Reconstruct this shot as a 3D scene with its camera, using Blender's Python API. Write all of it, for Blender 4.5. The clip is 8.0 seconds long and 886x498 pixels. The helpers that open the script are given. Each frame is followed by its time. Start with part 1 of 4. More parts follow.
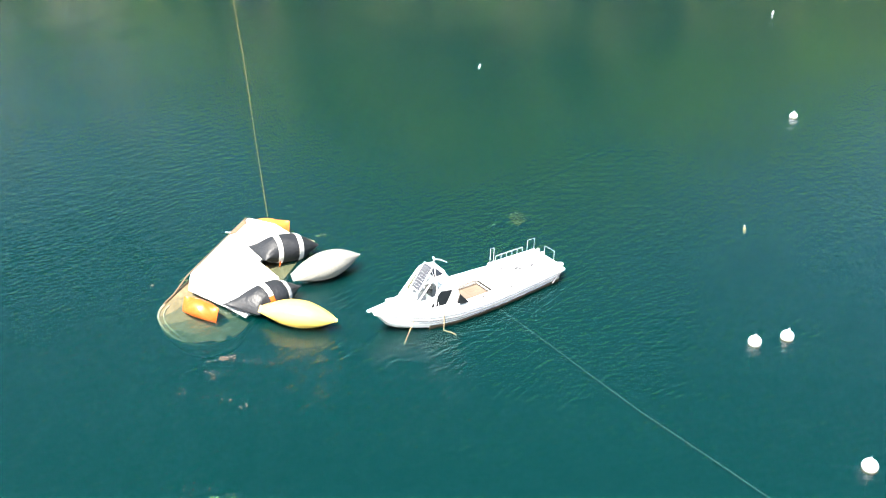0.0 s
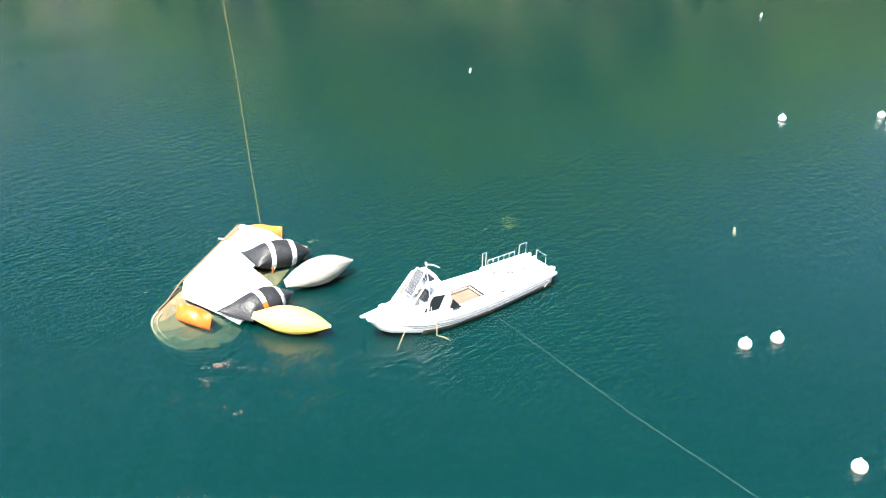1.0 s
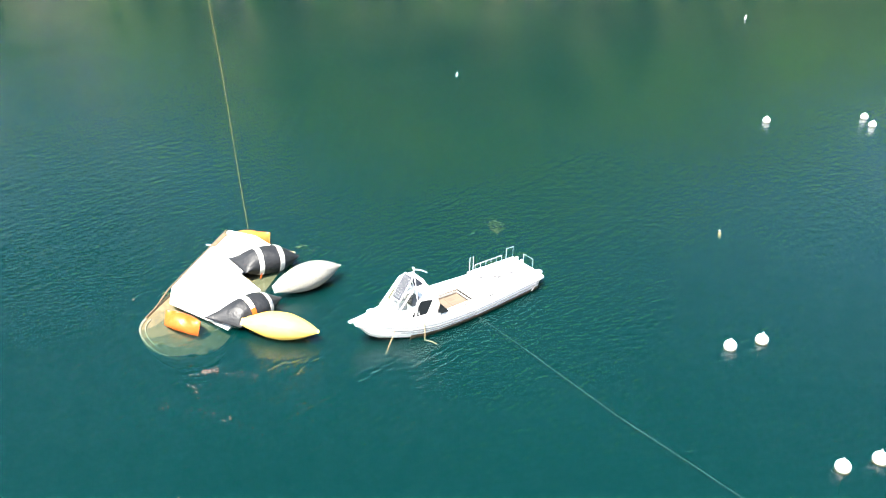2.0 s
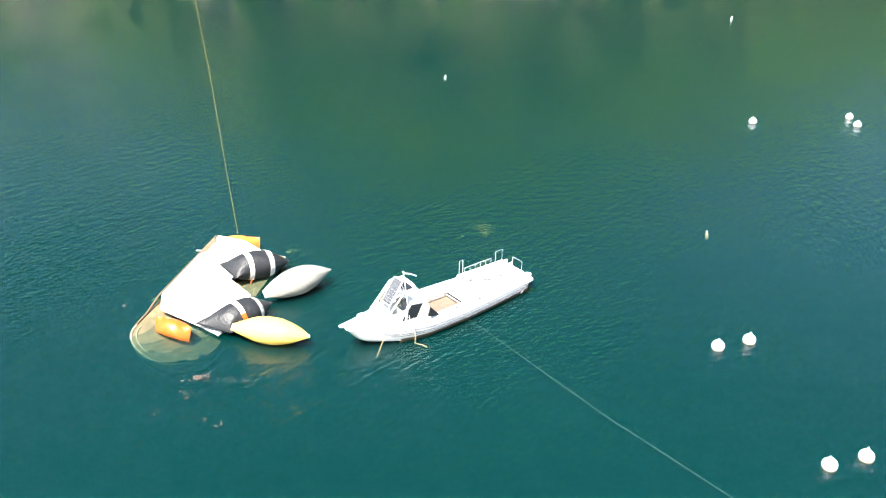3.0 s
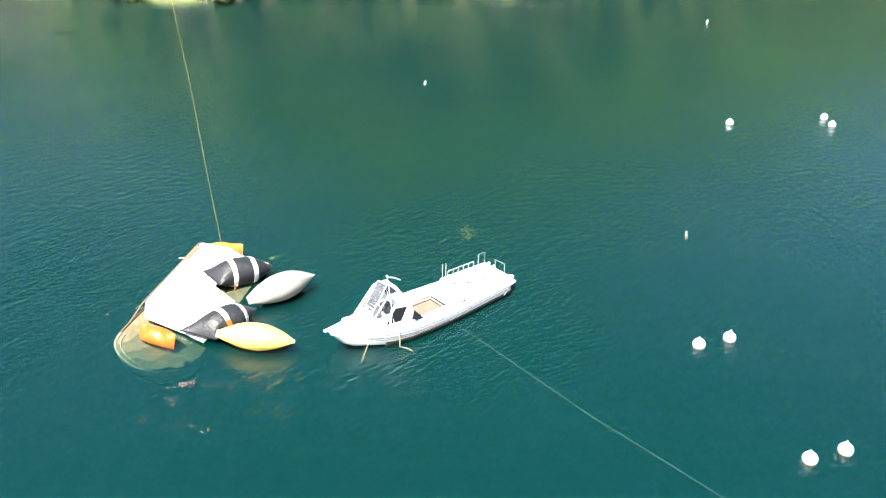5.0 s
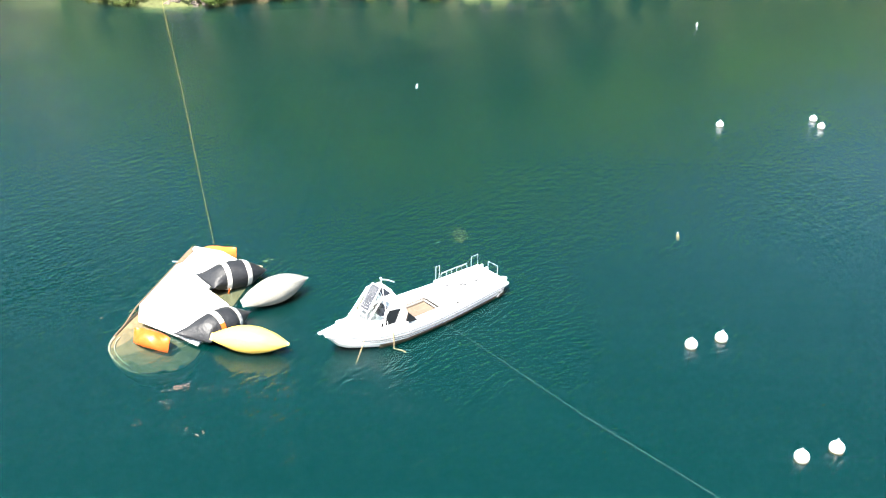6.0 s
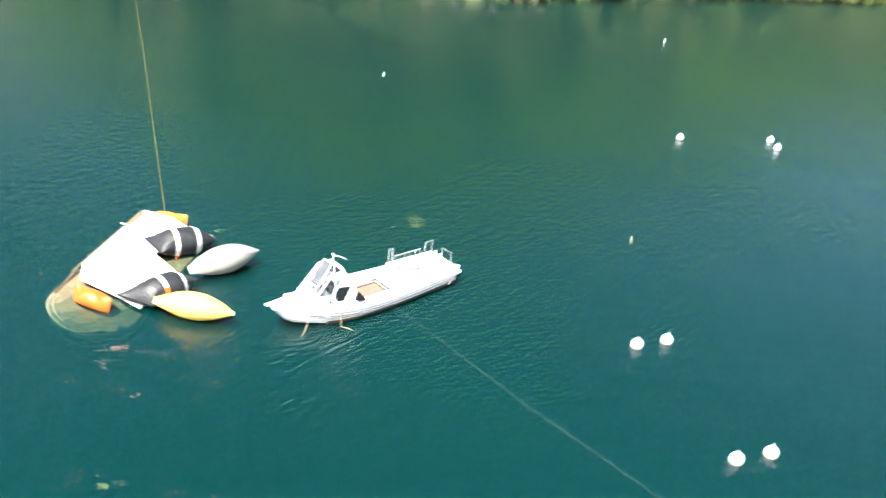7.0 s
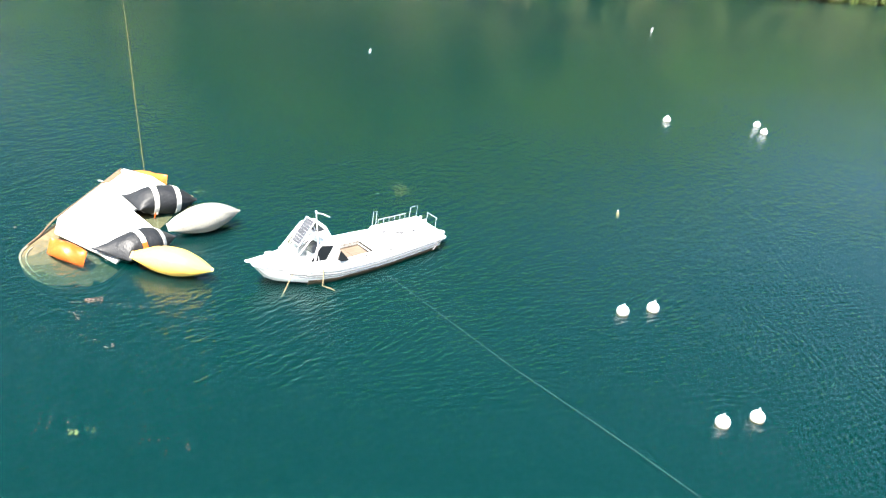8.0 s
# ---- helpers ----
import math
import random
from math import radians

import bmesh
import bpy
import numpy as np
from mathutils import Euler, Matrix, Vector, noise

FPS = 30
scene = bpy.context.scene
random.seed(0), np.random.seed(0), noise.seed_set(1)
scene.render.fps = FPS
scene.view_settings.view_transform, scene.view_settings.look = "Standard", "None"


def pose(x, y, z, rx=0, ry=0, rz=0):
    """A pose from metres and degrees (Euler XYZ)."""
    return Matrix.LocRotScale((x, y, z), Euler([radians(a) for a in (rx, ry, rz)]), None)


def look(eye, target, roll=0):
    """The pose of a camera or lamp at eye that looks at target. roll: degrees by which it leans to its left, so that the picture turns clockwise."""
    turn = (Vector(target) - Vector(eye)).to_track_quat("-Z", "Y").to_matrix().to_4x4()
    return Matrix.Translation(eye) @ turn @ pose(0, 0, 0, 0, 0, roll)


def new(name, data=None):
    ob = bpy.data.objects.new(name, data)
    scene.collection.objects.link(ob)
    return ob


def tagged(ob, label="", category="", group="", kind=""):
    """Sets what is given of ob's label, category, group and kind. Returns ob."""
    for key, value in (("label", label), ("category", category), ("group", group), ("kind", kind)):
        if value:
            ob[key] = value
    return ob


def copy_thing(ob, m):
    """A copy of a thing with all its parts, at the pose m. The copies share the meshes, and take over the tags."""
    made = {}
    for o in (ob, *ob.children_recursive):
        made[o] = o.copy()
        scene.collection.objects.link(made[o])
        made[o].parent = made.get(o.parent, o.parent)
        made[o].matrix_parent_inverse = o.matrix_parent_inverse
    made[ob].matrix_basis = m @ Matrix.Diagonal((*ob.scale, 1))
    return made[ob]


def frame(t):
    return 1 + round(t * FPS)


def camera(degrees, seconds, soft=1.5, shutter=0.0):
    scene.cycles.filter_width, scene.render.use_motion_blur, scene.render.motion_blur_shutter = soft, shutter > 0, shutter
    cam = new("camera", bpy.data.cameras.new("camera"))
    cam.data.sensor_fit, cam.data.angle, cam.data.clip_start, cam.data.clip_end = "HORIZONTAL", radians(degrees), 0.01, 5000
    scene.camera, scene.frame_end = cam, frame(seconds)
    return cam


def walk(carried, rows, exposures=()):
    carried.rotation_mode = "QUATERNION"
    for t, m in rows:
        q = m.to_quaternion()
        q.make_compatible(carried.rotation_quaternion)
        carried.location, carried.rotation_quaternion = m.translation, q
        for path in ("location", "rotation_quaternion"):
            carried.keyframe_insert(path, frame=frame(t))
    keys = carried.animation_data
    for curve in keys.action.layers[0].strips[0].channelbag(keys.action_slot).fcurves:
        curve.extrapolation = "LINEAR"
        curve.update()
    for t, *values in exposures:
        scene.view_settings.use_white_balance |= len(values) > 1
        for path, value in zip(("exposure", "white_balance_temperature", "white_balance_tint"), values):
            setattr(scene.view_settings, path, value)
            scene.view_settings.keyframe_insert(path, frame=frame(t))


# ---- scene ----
cam = camera(53.45, 8.0, soft=1.2, shutter=0.3)
PATH = [
    (0, (0.000, 0.000, 17.168), (-1.701, 26.540, 3.285), 1.81),
    (0.5, (-0.013, -0.066, 17.313), (-1.592, 26.483, 3.433), 1.69),
    (1, (-0.014, -0.089, 17.360), (-1.444, 26.497, 3.536), 1.66),
    (1.5, (0.019, -0.137, 17.452), (-1.219, 26.478, 3.664), 1.65),
    (3, (0.086, -0.324, 17.700), (-0.647, 26.352, 3.994), 1.41),
    (3.5, (0.103, -0.373, 17.739), (-0.457, 26.328, 4.074), 1.30),
    (4, (0.079, -0.418, 17.710), (-0.322, 26.323, 4.118), 1.25),
    (4.5, (0.072, -0.488, 17.723), (-0.201, 26.270, 4.161), 1.16),
    (6, (-0.028, -0.732, 17.763), (0.146, 26.100, 4.346), 1.13),
    (6.4, (-0.041, -0.768, 17.685), (0.260, 26.086, 4.314), 1.25),
    (6.5, (-0.067, -0.775, 17.615), (1.506, 26.084, 4.343), 6.88),
    (6.6, (-0.083, -0.780, 17.530), (2.399, 26.073, 4.386), 11.05),
    (6.7, (-0.065, -0.796, 17.449), (2.474, 26.049, 4.300), 11.15),
    (6.8, (-0.053, -0.829, 17.338), (2.372, 26.018, 4.170), 10.50),
    (6.9, (-0.050, -0.851, 17.198), (2.207, 26.003, 4.015), 9.52),
    (7, (-0.027, -0.868, 17.021), (1.729, 25.996, 3.784), 7.12),
    (7.1, (-0.027, -0.881, 16.860), (0.938, 25.989, 3.553), 3.32),
    (7.2, (-0.028, -0.894, 16.698), (0.670, 25.980, 3.383), 1.88),
    (7.3, (-0.011, -0.910, 16.545), (0.592, 25.963, 3.222), 1.36),
    (7.4, (0.006, -0.925, 16.393), (0.584, 25.953, 3.081), 1.06),
    (7.5, (0.023, -0.941, 16.240), (0.602, 25.934, 2.920), 1.04),
    (7.6, (0.019, -0.947, 16.104), (1.764, 25.902, 2.835), 6.27),
    (7.7, (0.014, -0.954, 15.969), (2.017, 25.894, 2.733), 7.36),
    (7.8, (0.012, -0.957, 15.808), (2.091, 25.899, 2.601), 7.59),
    (7.9, (0.010, -0.961, 15.647), (2.311, 25.893, 2.472), 8.54),
    (8, (0.008, -0.964, 15.486), (2.406, 25.891, 2.331), 8.89),
]
walk(cam, [(t, look(eye, target, roll)) for t, eye, target, roll in PATH])

# ---- world, sun, exposure ----
SUN_TO = Vector((-0.24, -0.45, 0.86)).normalized()
world = bpy.data.worlds.new("sky")
scene.world = world
world.use_nodes = True
wn = world.node_tree
sky = wn.nodes.new("ShaderNodeTexSky")
sky.sky_type = "NISHITA"
sky.sun_disc = False
sky.sun_elevation = math.asin(SUN_TO.z)
sky.sun_rotation = math.atan2(SUN_TO.x, SUN_TO.y)
sky.air_density, sky.dust_density, sky.ozone_density = 1.0, 0.7, 1.0
wn.nodes["Background"].inputs["Strength"].default_value = 0.066
wn.links.new(sky.outputs[0], wn.nodes["Background"].inputs["Color"])
sun_data = bpy.data.lights.new("sun", "SUN")
sun_data.energy, sun_data.angle, sun_data.color = 5.0, radians(0.5), (1.0, 0.95, 0.87)
sun = new("sun", sun_data)
sun.matrix_world = look(SUN_TO * 60, (0, 0, 0))
scene.view_settings.exposure = 2.2


# ---- materials ----
def nodes_of(name):
    m = bpy.data.materials.new(name)
    m.use_nodes = True
    return m, m.node_tree.nodes, m.node_tree.links, m.node_tree.nodes["Principled BSDF"]


def surface(name, base, rough=0.5, metal=0.0, vary=0.15, scale=3.0, fine=40.0, bump=0.05, stain=None, stain_amount=0.5, tint=0.0, coat=0.0):
    """A painted, moulded or woven surface: two scales of colour change, stains, fine relief, a small change from thing to thing."""
    m, n, l, p = nodes_of(name)
    co = n.new("ShaderNodeTexCoord")
    big, small = n.new("ShaderNodeTexNoise"), n.new("ShaderNodeTexNoise")
    for tex, s in ((big, scale), (small, fine)):
        tex.inputs["Scale"].default_value, tex.inputs["Detail"].default_value = s, 5
        l.new(co.outputs["Object"], tex.inputs["Vector"])
    add = n.new("ShaderNodeMath")
    add.operation = "ADD"
    l.new(big.outputs[0], add.inputs[0])
    l.new(small.outputs[0], add.inputs[1])
    ramp = n.new("ShaderNodeMapRange")
    ramp.inputs["From Min"].default_value, ramp.inputs["From Max"].default_value = 0.6, 1.4
    ramp.inputs["To Min"].default_value, ramp.inputs["To Max"].default_value = 1 - vary, 1 + vary
    l.new(add.outputs[0], ramp.inputs["Value"])
    hsv = n.new("ShaderNodeHueSaturation")
    hsv.inputs["Color"].default_value = (*base, 1)
    l.new(ramp.outputs[0], hsv.inputs["Value"])
    if tint:
        info = n.new("ShaderNodeObjectInfo")
        hue = n.new("ShaderNodeMapRange")
        hue.inputs["To Min"].default_value, hue.inputs["To Max"].default_value = 0.5 - tint, 0.5 + tint * 0.6
        l.new(info.outputs["Random"], hue.inputs["Value"])
        l.new(hue.outputs[0], hsv.inputs["Hue"])
    out = hsv.outputs[0]
    if stain:
        blot = n.new("ShaderNodeTexNoise")
        blot.inputs["Scale"].default_value, blot.inputs["Detail"].default_value, blot.inputs["Roughness"].default_value = scale * 1.7, 8, 0.65
        l.new(co.outputs["Object"], blot.inputs["Vector"])
        edge = n.new("ShaderNodeMapRange")
        edge.inputs["From Min"].default_value, edge.inputs["From Max"].default_value = 0.52, 0.72
        edge.inputs["To Max"].default_value = stain_amount
        l.new(blot.outputs[0], edge.inputs["Value"])
        mix = n.new("ShaderNodeMix")
        mix.data_type = "RGBA"
        mix.inputs["B"].default_value = (*stain, 1)
        l.new(edge.outputs[0], mix.inputs["Factor"])
        l.new(out, mix.inputs["A"])
        out = mix.outputs["Result"]
    l.new(out, p.inputs["Base Color"])
    p.inputs["Roughness"].default_value, p.inputs["Metallic"].default_value = rough, metal
    p.inputs["Coat Weight"].default_value = coat
    if bump:
        b = n.new("ShaderNodeBump")
        b.inputs["Strength"].default_value, b.inputs["Distance"].default_value = 0.6, bump
        l.new(add.outputs[0], b.inputs["Height"])
        l.new(b.outputs[0], p.inputs["Normal"])
    return m


def leaf_material(name, base, dry, bright=1.0):
    m, n, l, p = nodes_of(name)
    info, geo = n.new("ShaderNodeObjectInfo"), n.new("ShaderNodeNewGeometry")
    mix = n.new("ShaderNodeMix")
    mix.data_type = "RGBA"
    mix.inputs["A"].default_value, mix.inputs["B"].default_value = (*base, 1), (*dry, 1)
    l.new(info.outputs["Random"], mix.inputs["Factor"])
    val = n.new("ShaderNodeMapRange")
    val.inputs["To Min"].default_value, val.inputs["To Max"].default_value = 0.82 * bright, 1.50 * bright
    l.new(geo.outputs["Random Per Island"], val.inputs["Value"])
    hsv = n.new("ShaderNodeHueSaturation")
    l.new(mix.outputs["Result"], hsv.inputs["Color"])
    l.new(val.outputs[0], hsv.inputs["Value"])
    l.new(hsv.outputs[0], p.inputs["Base Color"])
    p.inputs["Roughness"].default_value = 0.5
    thin, both = n.new("ShaderNodeBsdfTranslucent"), n.new("ShaderNodeMixShader")
    both.inputs[0].default_value = 0.42
    l.new(hsv.outputs[0], thin.inputs["Color"])
    l.new(p.outputs[0], both.inputs[1])
    l.new(thin.outputs[0], both.inputs[2])
    l.new(both.outputs[0], n["Material Output"].inputs["Surface"])
    return m


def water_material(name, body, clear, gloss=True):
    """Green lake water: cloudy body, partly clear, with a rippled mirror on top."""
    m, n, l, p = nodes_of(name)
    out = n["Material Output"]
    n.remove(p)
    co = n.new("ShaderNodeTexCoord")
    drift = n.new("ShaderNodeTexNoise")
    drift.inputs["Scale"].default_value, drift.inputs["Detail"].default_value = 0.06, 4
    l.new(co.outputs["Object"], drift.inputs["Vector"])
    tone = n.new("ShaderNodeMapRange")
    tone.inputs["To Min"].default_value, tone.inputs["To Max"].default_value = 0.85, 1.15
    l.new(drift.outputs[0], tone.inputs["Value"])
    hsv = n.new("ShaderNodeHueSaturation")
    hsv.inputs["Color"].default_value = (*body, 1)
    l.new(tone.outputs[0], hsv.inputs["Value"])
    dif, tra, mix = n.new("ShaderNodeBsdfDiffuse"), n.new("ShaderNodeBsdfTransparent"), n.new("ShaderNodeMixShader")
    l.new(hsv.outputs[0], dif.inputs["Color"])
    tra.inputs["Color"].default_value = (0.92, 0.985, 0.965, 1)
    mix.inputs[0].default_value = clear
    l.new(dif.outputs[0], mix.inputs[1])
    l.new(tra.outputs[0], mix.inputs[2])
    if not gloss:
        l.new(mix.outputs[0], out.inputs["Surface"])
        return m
    height = None
    for angle, size, stretch, weight, detail in ((-62, 4.6, 3.0, 1.0, 3.0), (-48, 2.6, 2.5, 0.7, 2.0), (-78, 9.0, 2.0, 0.75, 3.0)):
        turn, pull = n.new("ShaderNodeMapping"), n.new("ShaderNodeMapping")
        turn.inputs["Rotation"].default_value = (0, 0, radians(angle))
        pull.inputs["Scale"].default_value = (1.0 / stretch, 1.0, 1.0)
        l.new(co.outputs["Object"], turn.inputs["Vector"])
        l.new(turn.outputs[0], pull.inputs["Vector"])
        tex = n.new("ShaderNodeTexNoise")
        tex.inputs["Scale"].default_value, tex.inputs["Detail"].default_value = size, detail
        tex.inputs["Distortion"].default_value = 0.3
        l.new(pull.outputs[0], tex.inputs["Vector"])
        scaled = n.new("ShaderNodeMath")
        scaled.operation = "MULTIPLY_ADD"
        scaled.inputs[1].default_value = weight
        l.new(tex.outputs[0], scaled.inputs[0])
        if height is None:
            scaled.inputs[2].default_value = 0
        else:
            l.new(height, scaled.inputs[2])
        height = scaled.outputs[0]
    gust = n.new("ShaderNodeTexNoise")
    gust.inputs["Scale"].default_value, gust.inputs["Detail"].default_value = 0.12, 3
    l.new(co.outputs["Object"], gust.inputs["Vector"])
    ruffle = n.new("ShaderNodeMapRange")
    ruffle.inputs["From Min"].default_value, ruffle.inputs["From Max"].default_value = 0.35, 0.65
    ruffle.inputs["To Min"].default_value, ruffle.inputs["To Max"].default_value = 0.55, 1.2
    l.new(gust.outputs[0], ruffle.inputs["Value"])
    split, shelter, wind = n.new("ShaderNodeSeparateXYZ"), n.new("ShaderNodeMapRange"), n.new("ShaderNodeMath")
    l.new(co.outputs["Object"], split.inputs[0])
    shelter.inputs["From Min"].default_value, shelter.inputs["From Max"].default_value = 52, 90
    shelter.inputs["To Min"].default_value, shelter.inputs["To Max"].default_value = 1.0, 0.9
    l.new(split.outputs["Y"], shelter.inputs["Value"])
    wind.operation = "MULTIPLY"
    l.new(ruffle.outputs[0], wind.inputs[0])
    l.new(shelter.outputs[0], wind.inputs[1])
    swell = n.new("ShaderNodeMath")
    swell.operation = "MULTIPLY"
    l.new(height, swell.inputs[0])
    l.new(wind.outputs[0], swell.inputs[1])
    height = swell.outputs[0]
    bump = n.new("ShaderNodeBump")
    bump.inputs["Strength"].default_value, bump.inputs["Distance"].default_value = 1.0, WAVE
    l.new(height, bump.inputs["Height"])
    fres, glo, top = n.new("ShaderNodeFresnel"), n.new("ShaderNodeBsdfGlossy"), n.new("ShaderNodeMixShader")
    fres.inputs["IOR"].default_value = 1.33
    open_water = n.new("ShaderNodeMapRange")
    open_water.inputs["From Min"].default_value, open_water.inputs["From Max"].default_value = 26, 60
    open_water.inputs["To Min"].default_value, open_water.inputs["To Max"].default_value = 0.08, 0.155
    l.new(split.outputs["Y"], open_water.inputs["Value"])
    l.new(open_water.outputs[0], glo.inputs["Roughness"])
    glo.inputs["Color"].default_value = (1, 1, 1, 1)
    for socket in (fres.inputs["Normal"], glo.inputs["Normal"]):
        l.new(bump.outputs[0], socket)
    l.new(fres.outputs[0], top.inputs[0])
    l.new(mix.outputs[0], top.inputs[1])
    l.new(glo.outputs[0], top.inputs[2])
    l.new(top.outputs[0], out.inputs["Surface"])
    return m


def glass_material(name, tint):
    m, n, l, p = nodes_of(name)
    p.inputs["Base Color"].default_value = (*tint, 1)
    p.inputs["Roughness"].default_value, p.inputs["IOR"].default_value = 0.03, 1.45
    p.inputs["Transmission Weight"].default_value = 1.0
    return m


def cell_material(name):
    """Solar cells: dark blue silicon with fine collector lines."""
    m, n, l, p = nodes_of(name)
    co, wave = n.new("ShaderNodeTexCoord"), n.new("ShaderNodeTexWave")
    wave.inputs["Scale"].default_value = 18
    l.new(co.outputs["Object"], wave.inputs["Vector"])
    mix = n.new("ShaderNodeMix")
    mix.data_type = "RGBA"
    mix.inputs["A"].default_value, mix.inputs["B"].default_value = (0.036, 0.039, 0.046, 1), (0.056, 0.060, 0.070, 1)
    l.new(wave.outputs[0], mix.inputs["Factor"])
    l.new(mix.outputs["Result"], p.inputs["Base Color"])
    p.inputs["Roughness"].default_value = 0.22
    return m


WAVE = 0.030
RIPPLE = 0.0098
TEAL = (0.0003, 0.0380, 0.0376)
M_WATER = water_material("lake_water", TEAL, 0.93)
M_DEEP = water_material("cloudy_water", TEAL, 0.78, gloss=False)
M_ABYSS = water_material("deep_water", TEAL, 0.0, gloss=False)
M_GROUND = surface("lakeside_soil", (0.095, 0.105, 0.038), 0.95, vary=0.35, scale=0.15, fine=2.5, bump=0.2, stain=(0.125, 0.115, 0.06), stain_amount=0.8)
M_ROCK = surface("pale_rock", (0.185, 0.15, 0.122), 0.9, vary=0.3, scale=1.2, fine=9, bump=0.15, stain=(0.085, 0.065, 0.05), stain_amount=0.7)
M_BARK = surface("bark", (0.13, 0.10, 0.075), 0.9, vary=0.3, scale=2, fine=20, bump=0.05)
M_LEAF = leaf_material("leaves_bright", (0.20, 0.33, 0.045), (0.29, 0.35, 0.075))
M_LEAF_DARK = leaf_material("leaves_dark", (0.175, 0.31, 0.045), (0.25, 0.33, 0.07))
M_LEAF_SHRUB = leaf_material("leaves_shrub", (0.135, 0.20, 0.043), (0.22, 0.235, 0.088))
M_LEAF_DRY = leaf_material("leaves_dry", (0.28, 0.25, 0.12), (0.31, 0.25, 0.15))
M_HULL = surface("white_boat_paint", (0.80, 0.80, 0.78), 0.35, vary=0.04, scale=1.5, fine=30, bump=0.002, stain=(0.62, 0.60, 0.54), stain_amount=0.25)
M_STRAKE = surface("grey_strake", (0.16, 0.16, 0.165), 0.5, vary=0.12, scale=3, fine=40, bump=0.003)
M_ANTIFOUL = surface("brown_bottom_paint", (0.115, 0.075, 0.04), 0.7, vary=0.3, scale=3, fine=25, bump=0.004, stain=(0.06, 0.05, 0.03), stain_amount=0.6)
M_WOOD = surface("bleached_plank", (0.165, 0.125, 0.09), 0.7, vary=0.22, scale=2.5, fine=35, bump=0.006, stain=(0.11, 0.08, 0.055), stain_amount=0.5)
M_DARK = surface("dark_fittings_and_shade", (0.03, 0.028, 0.027), 0.6, vary=0.2, scale=3, fine=30, bump=0.004)
M_ALU = surface("white_tube", (0.72, 0.73, 0.74), 0.35, vary=0.06, scale=4, fine=40, bump=0.001)
M_METAL = surface("galvanised_metal", (0.45, 0.46, 0.47), 0.4, metal=0.8, vary=0.15, scale=6, fine=50, bump=0.002)
M_GLASS = glass_material("clear_pane", (0.86, 0.92, 0.92))
M_SMOKE = surface("tinted_pane_and_shade", (0.018, 0.02, 0.022), 0.08, vary=0.1, scale=2, fine=20, bump=0)
M_CELL = cell_material("solar_cells")
M_WRECK = surface("chalky_gelcoat", (0.86, 0.85, 0.80), 0.55, vary=0.06, scale=1.2, fine=25, bump=0.004, stain=(0.60, 0.55, 0.44), stain_amount=0.35)
M_WRECK_HULL = surface("slimy_hull", (0.34, 0.30, 0.21), 0.6, vary=0.2, scale=1.5, fine=20, bump=0.01, stain=(0.26, 0.27, 0.14), stain_amount=0.7)
M_WRECK_FLOOR = surface("silted_deck", (0.19, 0.135, 0.07), 0.8, vary=0.4, scale=2.2, fine=14, bump=0.02, stain=(0.09, 0.07, 0.035), stain_amount=0.85)
M_RUB = surface("rotten_rubbing_strip", (0.15, 0.10, 0.058), 0.8, vary=0.3, scale=4, fine=30, bump=0.01, stain=(0.34, 0.27, 0.19), stain_amount=0.5)
M_BAG_BLACK = surface("black_coated_fabric", (0.015, 0.016, 0.018), 0.5, vary=0.35, scale=2.2, fine=11, bump=0.035, stain=(0.034, 0.034, 0.036), stain_amount=0.55)
M_BAG_YELLOW = surface("yellow_coated_fabric", (0.86, 0.55, 0.12), 0.4, vary=0.08, scale=2.5, fine=14, bump=0.015, stain=(0.82, 0.50, 0.10), stain_amount=0.3)
M_BAG_WHITE = surface("white_coated_fabric", (0.29, 0.28, 0.245), 0.45, vary=0.10, scale=2.5, fine=14, bump=0.02, stain=(0.20, 0.18, 0.135), stain_amount=0.5)
M_ORANGE = surface("orange_coated_fabric", (0.56, 0.105, 0.010), 0.42, vary=0.12, scale=3, fine=16, bump=0.012, stain=(0.58, 0.17, 0.03), stain_amount=0.4)
M_AMBER = surface("amber_coated_fabric", (0.60, 0.20, 0.035), 0.42, vary=0.1, scale=3, fine=16, bump=0.012, stain=(0.55, 0.13, 0.015), stain_amount=0.5)
M_STRAP = surface("white_webbing", (0.70, 0.68, 0.62), 0.7, vary=0.12, scale=5, fine=60, bump=0.006, stain=(0.5, 0.44, 0.32), stain_amount=0.4)
M_BUOY = surface("white_buoy_plastic", (0.80, 0.80, 0.78), 0.4, vary=0.05, scale=4, fine=30, bump=0.002, stain=(0.5, 0.5, 0.4), stain_amount=0.2)
M_SLIME = surface("buoy_slime", (0.11, 0.11, 0.06), 0.8, vary=0.3, scale=6, fine=30, bump=0.01)
M_ROPE = surface("yellow_rope", (0.22, 0.18, 0.045), 0.8, vary=0.25, scale=6, fine=60, bump=0.004)
M_TWINE = surface("pale_twine", (0.11, 0.15, 0.14), 0.8, vary=0.2, scale=4, fine=60, bump=0.002)
M_TAN_ROPE = surface("tan_rope", (0.28, 0.22, 0.12), 0.8, vary=0.2, scale=8, fine=60, bump=0.003)
M_LITTER = leaf_material("fallen_leaves", (0.30, 0.15, 0.11), (0.36, 0.26, 0.21))
M_WEED = leaf_material("floating_weed", (0.14, 0.20, 0.075), (0.19, 0.23, 0.11))


# ---- mesh helpers ----
def mesh_of(name, verts, faces, material, smooth=False):
    me = bpy.data.meshes.new(name)
    me.from_pydata([tuple(v) for v in verts], [], faces)
    me.materials.append(material)
    if smooth:
        me.polygons.foreach_set("use_smooth", [True] * len(me.polygons))
    me.update()
    return me


